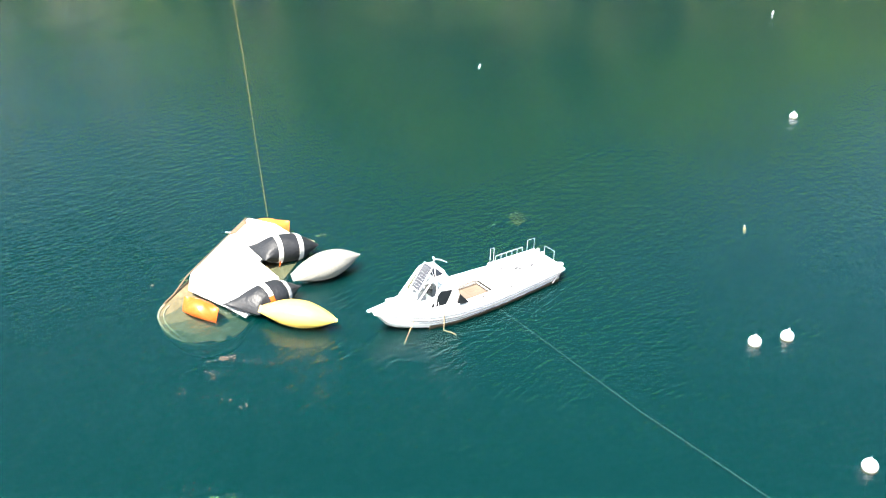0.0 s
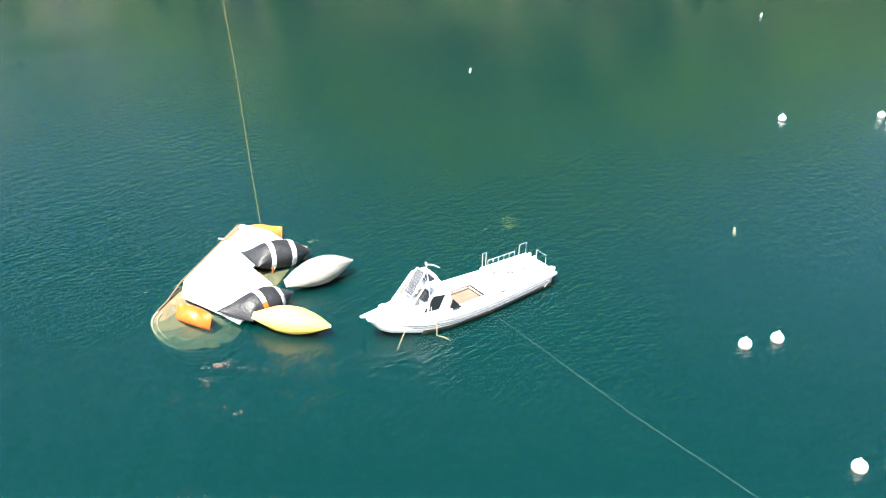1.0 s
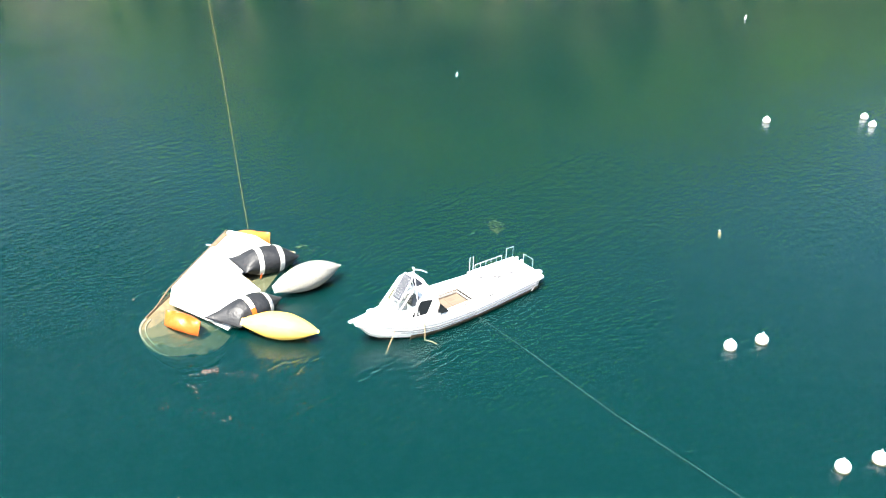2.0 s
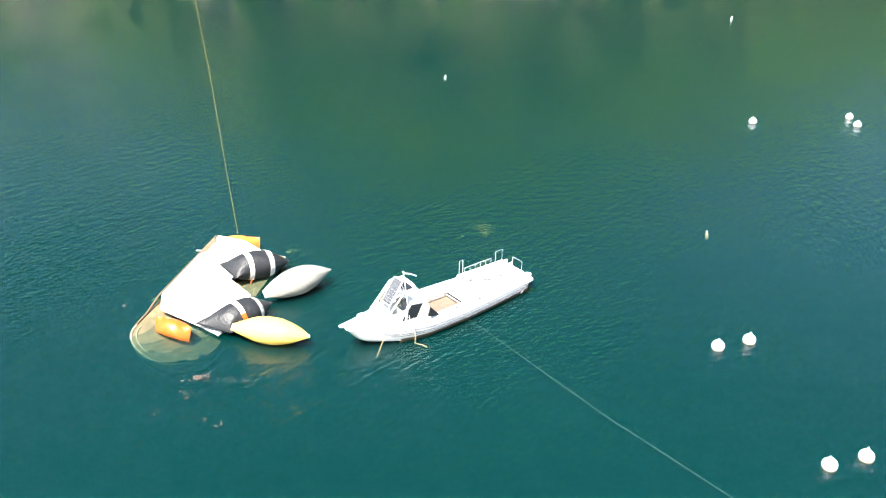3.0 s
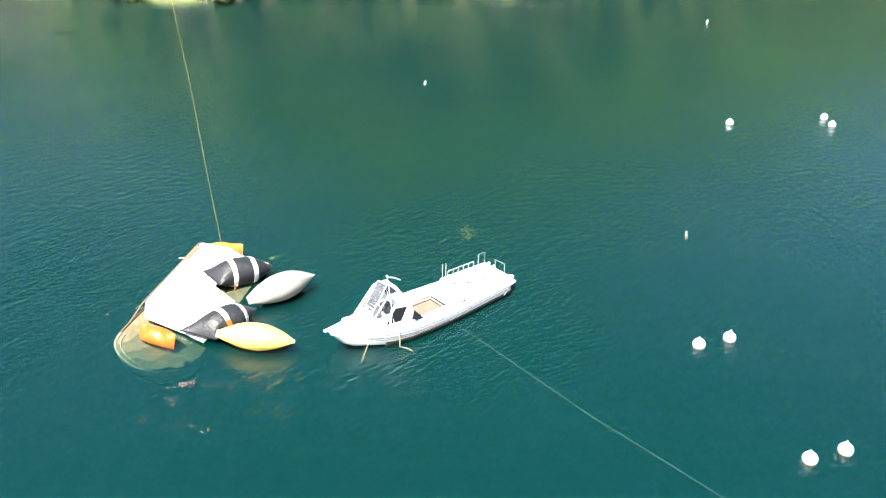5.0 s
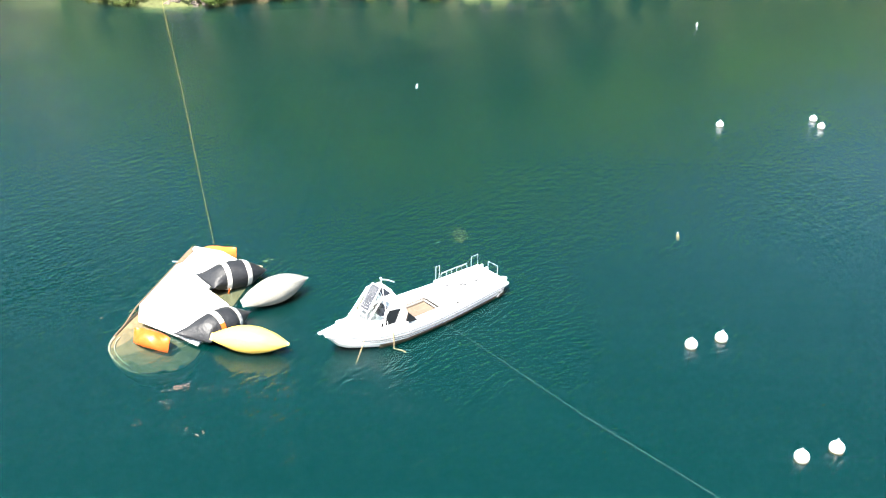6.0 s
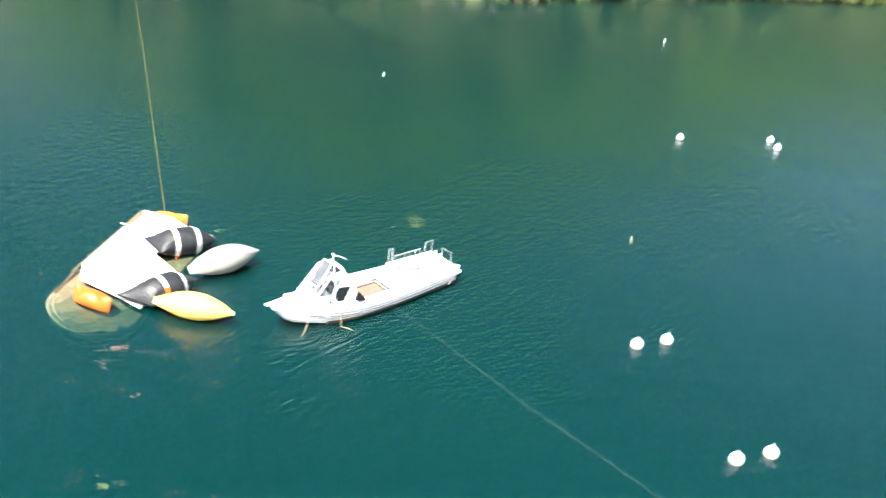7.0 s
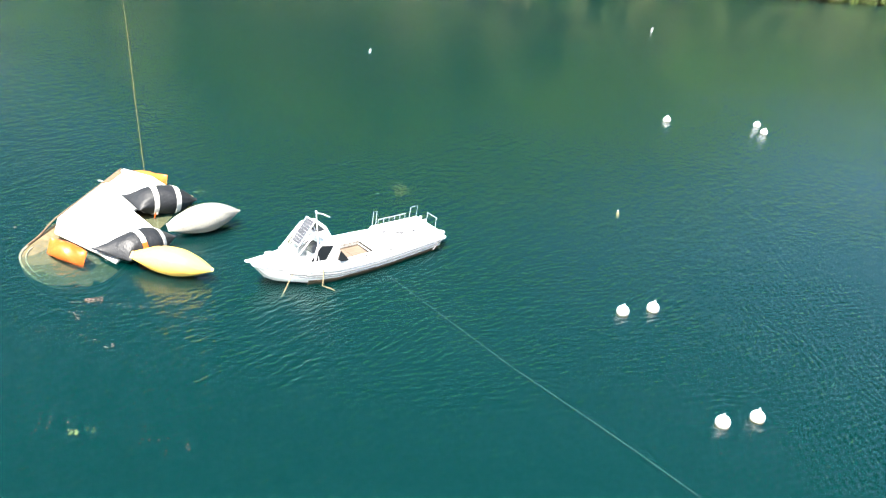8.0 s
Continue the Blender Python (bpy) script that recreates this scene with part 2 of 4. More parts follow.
def part(name, bm, material, parent=None, label="", smooth=False):
    """Links a bmesh as one mesh object under a thing or a part."""
    me = bpy.data.meshes.new(name)
    bmesh.ops.recalc_face_normals(bm, faces=bm.faces)
    bm.to_mesh(me)
    bm.free()
    me.materials.append(material)
    if smooth:
        me.polygons.foreach_set("use_smooth", [True] * len(me.polygons))
        me.set_sharp_from_angle(angle=radians(38))
    ob = new(name, me)
    if parent:
        ob.parent = parent
    return tagged(ob, label)


def thing(name, m, label, category, group="", kind=""):
    ob = new(name)
    ob.empty_display_size = 0.2
    ob.matrix_world = m
    return tagged(ob, label, category, group, kind)


def box(bm, lo, hi, bevel=0.0, m=None):
    """A box between two corners, with rounded edges."""
    lo, hi = Vector(lo), Vector(hi)
    made = bmesh.ops.create_cube(bm, size=1.0, matrix=(m or Matrix()) @ Matrix.LocRotScale((lo + hi) / 2, None, hi - lo))
    if bevel:
        edges = list({e for v in made["verts"] for e in v.link_edges})
        bmesh.ops.bevel(bm, geom=edges, offset=bevel, segments=2, affect="EDGES", profile=0.5)
    return bm


def tube(bm, points, radius, sides=8, taper=1.0):
    """A round bar through points."""
    points = [Vector(p) for p in points]
    rings = []
    for i, p in enumerate(points):
        along = (points[min(i + 1, len(points) - 1)] - points[max(i - 1, 0)]).normalized()
        side = along.cross(Vector((0, 0, 1)) if abs(along.z) < 0.9 else Vector((1, 0, 0))).normalized()
        up = side.cross(along)
        r = radius * (1 + (taper - 1) * i / max(1, len(points) - 1))
        rings.append([bm.verts.new(p + r * (math.cos(a) * side + math.sin(a) * up)) for a in (2 * math.pi * k / sides for k in range(sides))])
    for a, b in zip(rings, rings[1:]):
        for k in range(sides):
            bm.faces.new((a[k], a[(k + 1) % sides], b[(k + 1) % sides], b[k]))
    bm.faces.new(rings[0])
    bm.faces.new(list(reversed(rings[-1])))
    return bm


def loft(bm, rings, closed=False, caps=True):
    rows = [[bm.verts.new(p) for p in ring] for ring in rings]
    n = len(rows[0])
    for a, b in zip(rows, rows[1:]):
        for k in range(n if closed else n - 1):
            bm.faces.new((a[k], a[(k + 1) % n], b[(k + 1) % n], b[k]))
    if caps:
        bm.faces.new(rows[0])
        bm.faces.new(list(reversed(rows[-1])))
    return bm


def slab(bm, outline, low, high, bevel=0.0):
    """A plate over a plan outline; low and high give z from x, y."""
    top = [bm.verts.new((x, y, high(x, y))) for x, y in outline]
    bottom = [bm.verts.new((x, y, low(x, y))) for x, y in outline]
    bm.faces.new(top)
    bm.faces.new(list(reversed(bottom)))
    n = len(outline)
    for k in range(n):
        bm.faces.new((bottom[k], bottom[(k + 1) % n], top[(k + 1) % n], top[k]))
    if bevel:
        bmesh.ops.bevel(bm, geom=bm.edges[:], offset=bevel, segments=2, affect="EDGES", profile=0.5)
    return bm


def between(x, keys):
    return float(np.interp(x, [k[0] for k in keys], [k[1] for k in keys]))


# ---- ground and water ----
SHORE = [(-400, 60), (-120, 92), (-60, 97), (-46, 97.5), (-39, 95.5), (-34.5, 89.4), (-32, 88.0), (-28, 87.4), (-23, 88.0), (-20, 90.6), (-14, 93), (-5, 93.8), (6, 93.6), (12, 96), (25, 105.3), (38, 113), (52, 119), (70, 128), (110, 150), (200, 190), (400, 230)]


def shore_y(x):
    return between(x, SHORE)


def height(x, y):
    """Bed of the lake, the banks round it and the wooded slope beyond."""
    d = y - shore_y(x) if y > 0 else -(y + 75)
    side = abs(x) - 190
    d = max(d, side * 0.8)
    rough = noise.noise(Vector((x * 0.06, y * 0.06, 0))) * 1.2 + noise.noise(Vector((x * 0.4, y * 0.4, 3))) * 0.25
    if d < 0:
        return max(-5.0, d * 2.5 - 0.4) + 0.1 * rough
    hill = between(x, [(-400, 0.3), (-60, 0.62), (-28, 0.78), (-5, 0.96), (20, 0.98), (50, 0.88), (80, 0.78), (170, 0.6), (400, 0.2)])
    rise = min(d, 1.5) * 0.8 + hill * min(d, 60) + 0.05 * max(0.0, d - 60)
    return rise + rough * min(1.0, d / 4)


def spread(lo, hi, fine_lo, fine_hi, fine, coarse):
    out, v = [], lo
    while v < hi:
        out.append(v)
        v += fine if fine_lo - 1e-6 <= v < fine_hi else coarse
    return out + [hi]


def build_ground():
    xs = spread(-2000, -400, 0, 0, 1, 200)[:-1] + spread(-400, 400, -80, 90, 2.0, 10) + spread(400, 2000, 0, 0, 1, 200)[1:]
    ys = spread(-2000, -200, 0, 0, 1, 200)[:-1] + spread(-200, 400, 82, 140, 1.0, 8) + spread(400, 2000, 0, 0, 1, 200)[1:]
    verts = [(x, y, height(x, y)) for y in ys for x in xs]
    n = len(xs)
    faces = [(j * n + i, j * n + i + 1, (j + 1) * n + i + 1, (j + 1) * n + i) for j in range(len(ys) - 1) for i in range(n - 1)]
    tagged(new("ground", mesh_of("ground", verts, faces, M_GROUND, True)), "brown soil and lake bed with wooded banks", "ground", kind="structure")


def wave_trains(x, y, seed, count, short, long, turn, gust):
    """Sum of short wave trains of unit steepness that run roughly one way, each in gusts of its own."""
    rng = np.random.default_rng(seed)
    z = np.zeros_like(x)
    for _ in range(count):
        length = short * (long / short) ** rng.random()
        heading = radians(149 + rng.normal(0, turn))
        kx, ky = 2 * math.pi / length * math.cos(heading), 2 * math.pi / length * math.sin(heading)
        gx, gy = rng.normal(0, gust, 2)
        packet = 0.5 + 0.5 * np.sin(gx * x + gy * y + rng.uniform(0, 6.28))
        z += length * packet * np.sin(kx * x + ky * y + rng.uniform(0, 6.28))
    return z


def ripples(x, y):
    """Height of the wind ripples: fine ones near by, longer ones on the open water."""
    calm = 0.72 + 0.28 * np.sin(0.21 * x + 0.13 * y + 1.0) * np.sin(0.17 * y - 0.11 * x)
    lee = 1 - 0.25 * np.exp(-(((x + 2) / 7) ** 2 + ((y - 25) / 4) ** 2))
    near = np.interp(y, [12, 19, 26, 36, 46], [2.0, 1.85, 1.4, 0.95, 0.0])
    far = np.interp(y, [24, 36, 60, 80], [0.2, 0.38, 0.32, 0.0])
    fine = np.zeros_like(x)
    rows = y[:, 0] < 46
    fine[rows] = wave_trains(x[rows], y[rows], 5, 50, 0.18, 0.36, 30, 0.9)
    return RIPPLE * calm * (fine * lee * near + wave_trains(x, y, 8, 30, 0.42, 0.80, 34, 0.5) * far)


def build_water():
    xs = np.array(spread(-230, -34, 0, 0, 1, 8)[:-1] + list(np.arange(-34, -20, 0.12)) + list(np.arange(-20, 20, 0.066)) + list(np.arange(20, 38, 0.12)) + spread(38, 230, 0, 0, 1, 8))
    ys = np.array(spread(-110, 12, 0, 0, 1, 8)[:-1] + list(np.arange(12, 32, 0.06)) + list(np.arange(32, 46, 0.1)) + list(np.arange(46, 80, 0.18)) + spread(80, 240, 0, 0, 1, 6))
    gx, gy = np.meshgrid(xs, ys)
    fade = np.clip((gx + 34) / 3, 0, 1) * np.clip((38 - gx) / 3, 0, 1) * np.clip((gy - 12) / 1.0, 0, 1) * np.clip((80 - gy) / 10, 0, 1)
    gz = ripples(gx, gy) * fade
    n, rows = len(xs), len(ys)
    idx = np.arange(n * rows).reshape(rows, n)
    quads = np.stack([idx[:-1, :-1], idx[:-1, 1:], idx[1:, 1:], idx[1:, :-1]], -1).reshape(-1, 4)
    me = bpy.data.meshes.new("water")
    me.vertices.add(n * rows)
    me.vertices.foreach_set("co", np.stack([gx, gy, gz], -1).astype(np.float32).ravel())
    me.loops.add(quads.size)
    me.loops.foreach_set("vertex_index", quads.astype(np.int32).ravel())
    me.polygons.add(len(quads))
    me.polygons.foreach_set("loop_start", np.arange(0, quads.size, 4, dtype=np.int32))
    me.polygons.foreach_set("use_smooth", np.ones(len(quads), dtype=bool))
    me.update(calc_edges=True)
    me.materials.append(M_WATER)
    tagged(new("water", me), "rippled green-blue lake water reflecting trees and sky", "water", kind="structure")
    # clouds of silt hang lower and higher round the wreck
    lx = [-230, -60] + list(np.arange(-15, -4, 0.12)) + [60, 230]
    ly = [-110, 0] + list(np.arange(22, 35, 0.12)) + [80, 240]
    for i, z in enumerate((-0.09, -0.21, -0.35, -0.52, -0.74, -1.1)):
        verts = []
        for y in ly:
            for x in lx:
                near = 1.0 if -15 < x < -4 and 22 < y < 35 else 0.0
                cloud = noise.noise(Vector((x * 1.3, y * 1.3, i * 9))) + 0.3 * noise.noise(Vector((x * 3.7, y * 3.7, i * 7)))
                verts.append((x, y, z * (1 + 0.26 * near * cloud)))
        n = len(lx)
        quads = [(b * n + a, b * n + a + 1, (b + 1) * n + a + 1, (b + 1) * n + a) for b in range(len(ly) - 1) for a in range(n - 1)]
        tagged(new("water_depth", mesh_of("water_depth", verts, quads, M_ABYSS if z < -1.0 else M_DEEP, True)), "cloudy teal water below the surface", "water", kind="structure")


build_ground()
build_water()


# ---- workboat ----
BOAT = pose(2.13, 31.35, 0, 0, 0, 220.5)
BEAM = [(0, 0.86), (0.6, 0.93), (2.25, 1.10), (3.5, 1.18), (4.6, 1.20), (5.4, 1.17), (6.1, 1.04), (6.8, 0.78), (7.5, 0.46), (8.2, 0.16)]
SHEER = [(0, 0.44), (3.5, 0.44), (5.0, 0.47), (6.4, 0.57), (7.5, 0.75), (8.2, 0.93)]


def beam(x):
    return between(x, BEAM)


def sheer(x):
    return between(x, SHEER)


def keel(x):
    return between(x, [(0, -0.22), (5.8, -0.24), (6.5, -0.17), (7.0, -0.08), (7.35, 0.02), (7.55, 0.12), (7.8, 0.42), (8.2, 0.88)])


STATIONS = [0, 0.6, 1.5, 2.5, 3.5, 4.4, 5.2, 5.8, 6.3, 6.7, 7.0, 7.3, 7.6, 7.8, 8.0, 8.2]
WELL = (3.28, 4.75, -0.27, 0.67)


def hull_ring(x, inset=0.0, low=-9.0, high=9.0):
    """Half section from the sheer down to the keel, cut between two heights."""
    b, s, k = beam(x) - inset, sheer(x), keel(x)
    chine = k + 0.3 * (s - k)
    f = between(x, [(0, 0.90), (5.2, 0.90), (6.5, 0.86), (8.2, 0.72)])
    half = [(b, s), (b * 0.998, s - 0.10), (b * (0.55 + 0.49 * f), s - 0.45 * (s - k)), (b * (f + 0.03), chine + 0.06), (b * f, chine), (b * 0.4, k + 0.06), (0, k)]
    half = [(y, min(max(z, low), high)) for y, z in half]
    return [Vector((x, y, z)) for y, z in half] + [Vector((x, -y, z)) for y, z in reversed(half[:-1])]


def hull_y(x, z):
    """Half breadth of the hull at a height."""
    half = hull_ring(x)[:5]
    return float(np.interp(-z, [-p.z for p in half], [p.y for p in half]))


def build_boat():
    boat = thing("workboat", BOAT, "white aluminium workboat with small cabin, moored on the lake", "boat")
    bm = bmesh.new()
    rings = [hull_ring(x) for x in STATIONS]
    loft(bm, rings, caps=True)
    part("hull", bm, M_HULL, boat, smooth=True)
    # boot band at the waterline
    for side in (1, -1):
        bm = bmesh.new()
        out = []
        for x in [v for v in STATIONS if v <= 6.3]:
            out.append([Vector((x, side * (hull_y(x, z) + grow), z)) for z, grow in ((-0.10, -0.02), (-0.04, 0.016), (0.13, 0.018), (0.15, -0.02))])
        loft(bm, out, closed=True)
        part("boot_band", bm, M_ANTIFOUL, boat, "brown stained band at the waterline")
        for drop, thick, first, last in ((0.07, 0.014, 0.0, 7.9), (0.18, 0.027, 0.0, 7.2), (0.28, 0.014, 3.0, 6.9)):
            bm = bmesh.new()
            pts = []
            for x in [v for v in STATIONS if first <= v <= last]:
                pts.append((x, side * (hull_y(x, sheer(x) - drop) + 0.004), sheer(x) - drop))
            tube(bm, pts, thick, 6)
            part("strake", bm, M_STRAKE, boat, "grey rubbing strake")
    # decks in four pieces round the open well
    def deck(name, x0, x1, y0=None, y1=None, z=0.0, material=M_HULL, label=""):
        xs = sorted({x0, x1, *[v for v in STATIONS if x0 < v < x1]})
        near = [(x, (beam(x) - 0.03) if y1 is None else y1) for x in xs]
        far = [(x, -(beam(x) - 0.03) if y0 is None else y0) for x in reversed(xs)]
        bm = bmesh.new()
        slab(bm, near + far, lambda x, y: sheer(x) - 0.05 + z, lambda x, y: sheer(x) + 0.012 + z + 0.05 * (1 - (y / max(beam(x), 0.1)) ** 2), 0.0)
        return part(name, bm, material, boat, label)
    deck("side_deck", 0.02, WELL[0])
    deck("foredeck", WELL[1] + 0.3, 8.18)
    bm = bmesh.new()
    slab(bm, [(-0.25, -1.0), (2.15, -1.06), (2.15, 0.62), (1.2, 0.66), (0.0, 0.60), (-0.25, 0.5)], lambda x, y: 0.44, lambda x, y: 0.575, 0.02)
    part("aft_deck", bm, M_HULL, boat, "raised white working deck")
    deck("side_deck", WELL[0], WELL[1] + 0.3, None, WELL[2])
    deck("side_deck", WELL[0], WELL[1] + 0.3, WELL[3], None)
    # well: floor of planks, coamings
    for i in range(6):
        y0 = WELL[2] + 0.01 + i * (WELL[3] - WELL[2] - 0.02) / 6
        bm = bmesh.new()
        box(bm, (WELL[0] + 0.01, y0, 0.30), (WELL[1] + 0.6, y0 + (WELL[3] - WELL[2] - 0.02) / 6 - 0.012, 0.34), 0.004)
        part("floor_plank", bm, M_WOOD, boat, "bleached wooden floor plank")
    # aft coaming takes the dark material, its colour carrying the well edge's shade line
    for lo, hi, mat_ in (((WELL[0] - 0.03, WELL[2], 0.1), (WELL[0], WELL[3], 0.53), M_DARK), ((WELL[0], WELL[2] - 0.03, 0.1), (WELL[1], WELL[2], 0.53), M_WOOD), ((WELL[0], WELL[3], 0.1), (WELL[1], WELL[3] + 0.03, 0.53), M_HULL)):
        bm = bmesh.new()
        box(bm, lo, hi, 0.006)
        part("coaming", bm, mat_, boat)
    bm = bmesh.new()
    box(bm, (3.95, WELL[2] + 0.01, 0.34), (4.0, WELL[3] - 0.01, 0.365), 0.005)
    part("batten", bm, M_WOOD, boat)
    build_cabin(boat)
    build_deck_gear(boat)
    return boat


def panel_between(bm, corners, thick):
    """A flat plate with four or more corners, thickened along its normal."""
    pts = [Vector(c) for c in corners]
    nrm = (pts[1] - pts[0]).cross(pts[2] - pts[0]).normalized() * thick / 2
    a = [bm.verts.new(p + nrm) for p in pts]
    b = [bm.verts.new(p - nrm) for p in pts]
    bm.faces.new(a)
    bm.faces.new(list(reversed(b)))
    for k in range(len(pts)):
        j = (k + 1) % len(pts)
        bm.faces.new((a[j], a[k], b[k], b[j]))
    return bm


def build_cabin(boat):
    # hardtop
    bm = bmesh.new()
    slab(bm, [(5.02, -0.80), (5.62, -0.80), (5.72, 0), (5.66, 0.80), (5.34, 0.80), (5.10, 0)], lambda x, y: 1.56, lambda x, y: 1.60 + 0.05 * (1 - (y / 0.8) ** 2), 0.008)
    part("cabin_roof", bm, M_HULL, boat)
    bm = bmesh.new()
    slab(bm, [(5.24, -0.42), (5.60, -0.42), (5.66, 0.22), (5.30, 0.22)], lambda x, y: 1.60, lambda x, y: 1.612 + 0.05 * (1 - (y / 0.8) ** 2), 0.004)
    part("roof_hatch", bm, M_SMOKE, boat, "blue-grey tinted roof hatch")
    # side next to the open water, round a large window and a small quarter light
    def near(x, z):
        return Vector((x, 0.93 - 0.10 * (z - 0.6), z))
    frame_strips = [
        [near(5.02, 0.40), near(6.40, 0.40), near(6.40, 0.80), near(5.02, 0.66)],
        [near(5.12, 0.66), near(6.40, 0.80), near(6.36, 0.88), near(5.14, 0.78)],
        [near(5.14, 0.78), near(5.62, 0.82), near(5.30, 1.31), near(5.13, 1.36), near(5.03, 1.04)],
        [near(5.13, 1.36), near(5.30, 1.31), near(5.98, 1.42), near(5.66, 1.60), near(5.34, 1.60)],
        [near(6.08, 0.86), near(6.16, 0.87), near(6.03, 1.40), near(5.95, 1.41)],
        [near(6.28, 0.87), near(6.36, 0.88), near(5.72, 1.60), near(5.66, 1.60), near(6.24, 0.98)],
    ]
    bm = bmesh.new()
    for strip in frame_strips:
        panel_between(bm, strip, 0.035)
    part("cabin_side", bm, M_HULL, boat)
    # third entry is no window: a dark pane painted in for the shaded well opening
    for name, corners in (("side_window", [near(5.62, 0.82), near(6.08, 0.86), near(5.95, 1.41), near(5.30, 1.31)]), ("quarter_light", [near(6.16, 0.87), near(6.28, 0.87), near(6.10, 1.22)]), ("well_opening_shade", [near(5.12, 0.62), near(4.99, 1.03), near(4.57, 0.57)])):
        bm = bmesh.new()
        panel_between(bm, corners, 0.010)
        part(name, bm, M_SMOKE, boat, "dark tinted side window, rear triangle stands for shade")
    # far side with its wing running down to the deck
    bm = bmesh.new()
    panel_between(bm, [(6.40, -0.92, 0.45), (4.10, -0.97, 0.45), (4.10, -0.97, 0.60), (5.02, -0.82, 1.58), (5.62, -0.82, 1.60), (6.38, -0.88, 0.72)], 0.035)
    part("cabin_side", bm, M_HULL, boat)
    # windscreen of three panes with posts
    low, top = [(6.38, -0.84, 0.70), (6.52, -0.32, 0.74), (6.52, 0.32, 0.78), (6.38, 0.90, 0.84)], [(5.62, -0.80, 1.60), (5.72, -0.28, 1.62), (5.72, 0.28, 1.62), (5.66, 0.80, 1.60)]
    for k in range(3):
        bm = bmesh.new()
        panel_between(bm, [low[k], low[k + 1], top[k + 1], top[k]], 0.010)
        pane = part("windscreen", bm, M_GLASS, boat, "clear sloping windscreen pane")
        pane.visible_shadow = False
        bm = bmesh.new()
        tube(bm, [low[k], low[k + 1]], 0.03, 6)
        part("lower_frame", bm, M_HULL, boat)
        bm = bmesh.new()
        tube(bm, [top[k], top[k + 1]], 0.022, 6)
        part("upper_frame", bm, M_HULL, boat)
    for a, b in zip(low, top):
        bm = bmesh.new()
        tube(bm, [a, b], 0.026, 6)
        part("screen_post", bm, M_HULL, boat)
    bm = bmesh.new()
    slab(bm, [(6.3, -0.92), (6.46, -0.90), (6.58, -0.32), (6.58, 0.32), (6.44, 0.92), (6.3, 0.92)], lambda x, y: 0.50, lambda x, y: 0.75 + 0.06 * y, 0.01)
    part("screen_sill", bm, M_HULL, boat)
    bm = bmesh.new()
    box(bm, (5.36, -0.60, 0.10), (5.40, 0.76, 0.50), 0.008)
    part("bulkhead", bm, M_DARK, boat, "dark step into the cabin")
    bm = bmesh.new()
    slab(bm, [(5.38, -0.85), (6.3, -0.85), (6.3, 0.85), (5.38, 0.85)], lambda x, y: 0.44, lambda x, y: 0.50, 0.0)
    part("cabin_floor", bm, M_STRAKE, boat)
    bm = bmesh.new()
    box(bm, (5.75, -0.62, 0.50), (6.25, -0.10, 0.98), 0.05)
    tube(bm, [(5.72 + 0.03 * math.cos(a), -0.36 + 0.15 * math.cos(a), 0.92 + 0.15 * math.sin(a)) for a in np.linspace(0, 2 * math.pi, 17)], 0.014, 6)
    part("helm_console", bm, M_STRAKE, boat, "grey helm console with wheel")
    bm = bmesh.new()
    box(bm, (5.15, -0.58, 0.50), (5.50, -0.16, 0.86), 0.05)
    part("helm_seat", bm, M_DARK, boat)
    # solar panel propped up in front of the screen
    top_c, low_c = Vector((5.80, 0.04, 2.10)), Vector((6.40, 0.05, 1.27))
    down = (low_c - top_c).normalized()
    across = Vector((0, 1, 0))
    across = (across - across.dot(down) * down).normalized()
    normal = across.cross(down)
    size, half = (low_c - top_c).length, 0.26
    panel_m = Matrix(((across.x, down.x, normal.x, top_c.x), (across.y, down.y, normal.y, top_c.y), (across.z, down.z, normal.z, top_c.z), (0, 0, 0, 1)))
    facing = 1.0 if normal.x > 0 else -1.0
    bm = bmesh.new()
    box(bm, (-half, 0, -0.018), (half, size, 0.018), 0.004, panel_m)
    solar = part("solar_panel", bm, M_ALU, boat, "solar panel of dark square cells in an aluminium frame")
    for i in range(4):
        for j in range(9):
            w, h = (2 * half - 0.05) / 4, (size - 0.05) / 9
            x0, y0 = -half + 0.025 + i * w, 0.025 + j * h
            bm = bmesh.new()
            box(bm, (x0 + 0.003, y0 + 0.003, min(0.018 * facing, 0.022 * facing)), (x0 + w - 0.003, y0 + h - 0.003, max(0.018 * facing, 0.022 * facing)), 0, panel_m)
            part("cell", bm, M_CELL, solar)
    for y in (-0.25, 0.25):
        bm = bmesh.new()
        tube(bm, [(5.86, y, 2.03), (5.70, y, 1.62)], 0.010, 6)
        part("panel_strut", bm, M_ALU, boat)
        bm = bmesh.new()
        tube(bm, [(6.38, y, 1.30), (6.50, y, 0.87)], 0.010, 6)
        part("panel_strut", bm, M_ALU, boat)
    # mast with a lamp and a loose arm
    bm = bmesh.new()
    tube(bm, [(5.98, 0.98, 0.70), (5.92, 0.70, 1.60), (5.82, 0.34, 2.48)], 0.015, 8)
    part("mast", bm, M_ALU, boat)
    bm = bmesh.new()
    bmesh.ops.create_uvsphere(bm, u_segments=12, v_segments=8, radius=0.042, matrix=Matrix.Translation((5.82, 0.33, 2.51)))
    part("mast_lamp", bm, M_ALU, boat, smooth=True)
    bm = bmesh.new()
    tube(bm, [(5.82, 0.34, 2.46), (5.62, 0.48, 2.44), (5.38, 0.56, 2.30)], 0.018, 6)
    part("mast_arm", bm, M_ALU, boat)
    bm = bmesh.new()
    tube(bm, [(5.90, 0.20, 1.62), (6.30, -0.20, 0.90)], 0.012, 6)
    part("wiper_arm", bm, M_STRAKE, boat)


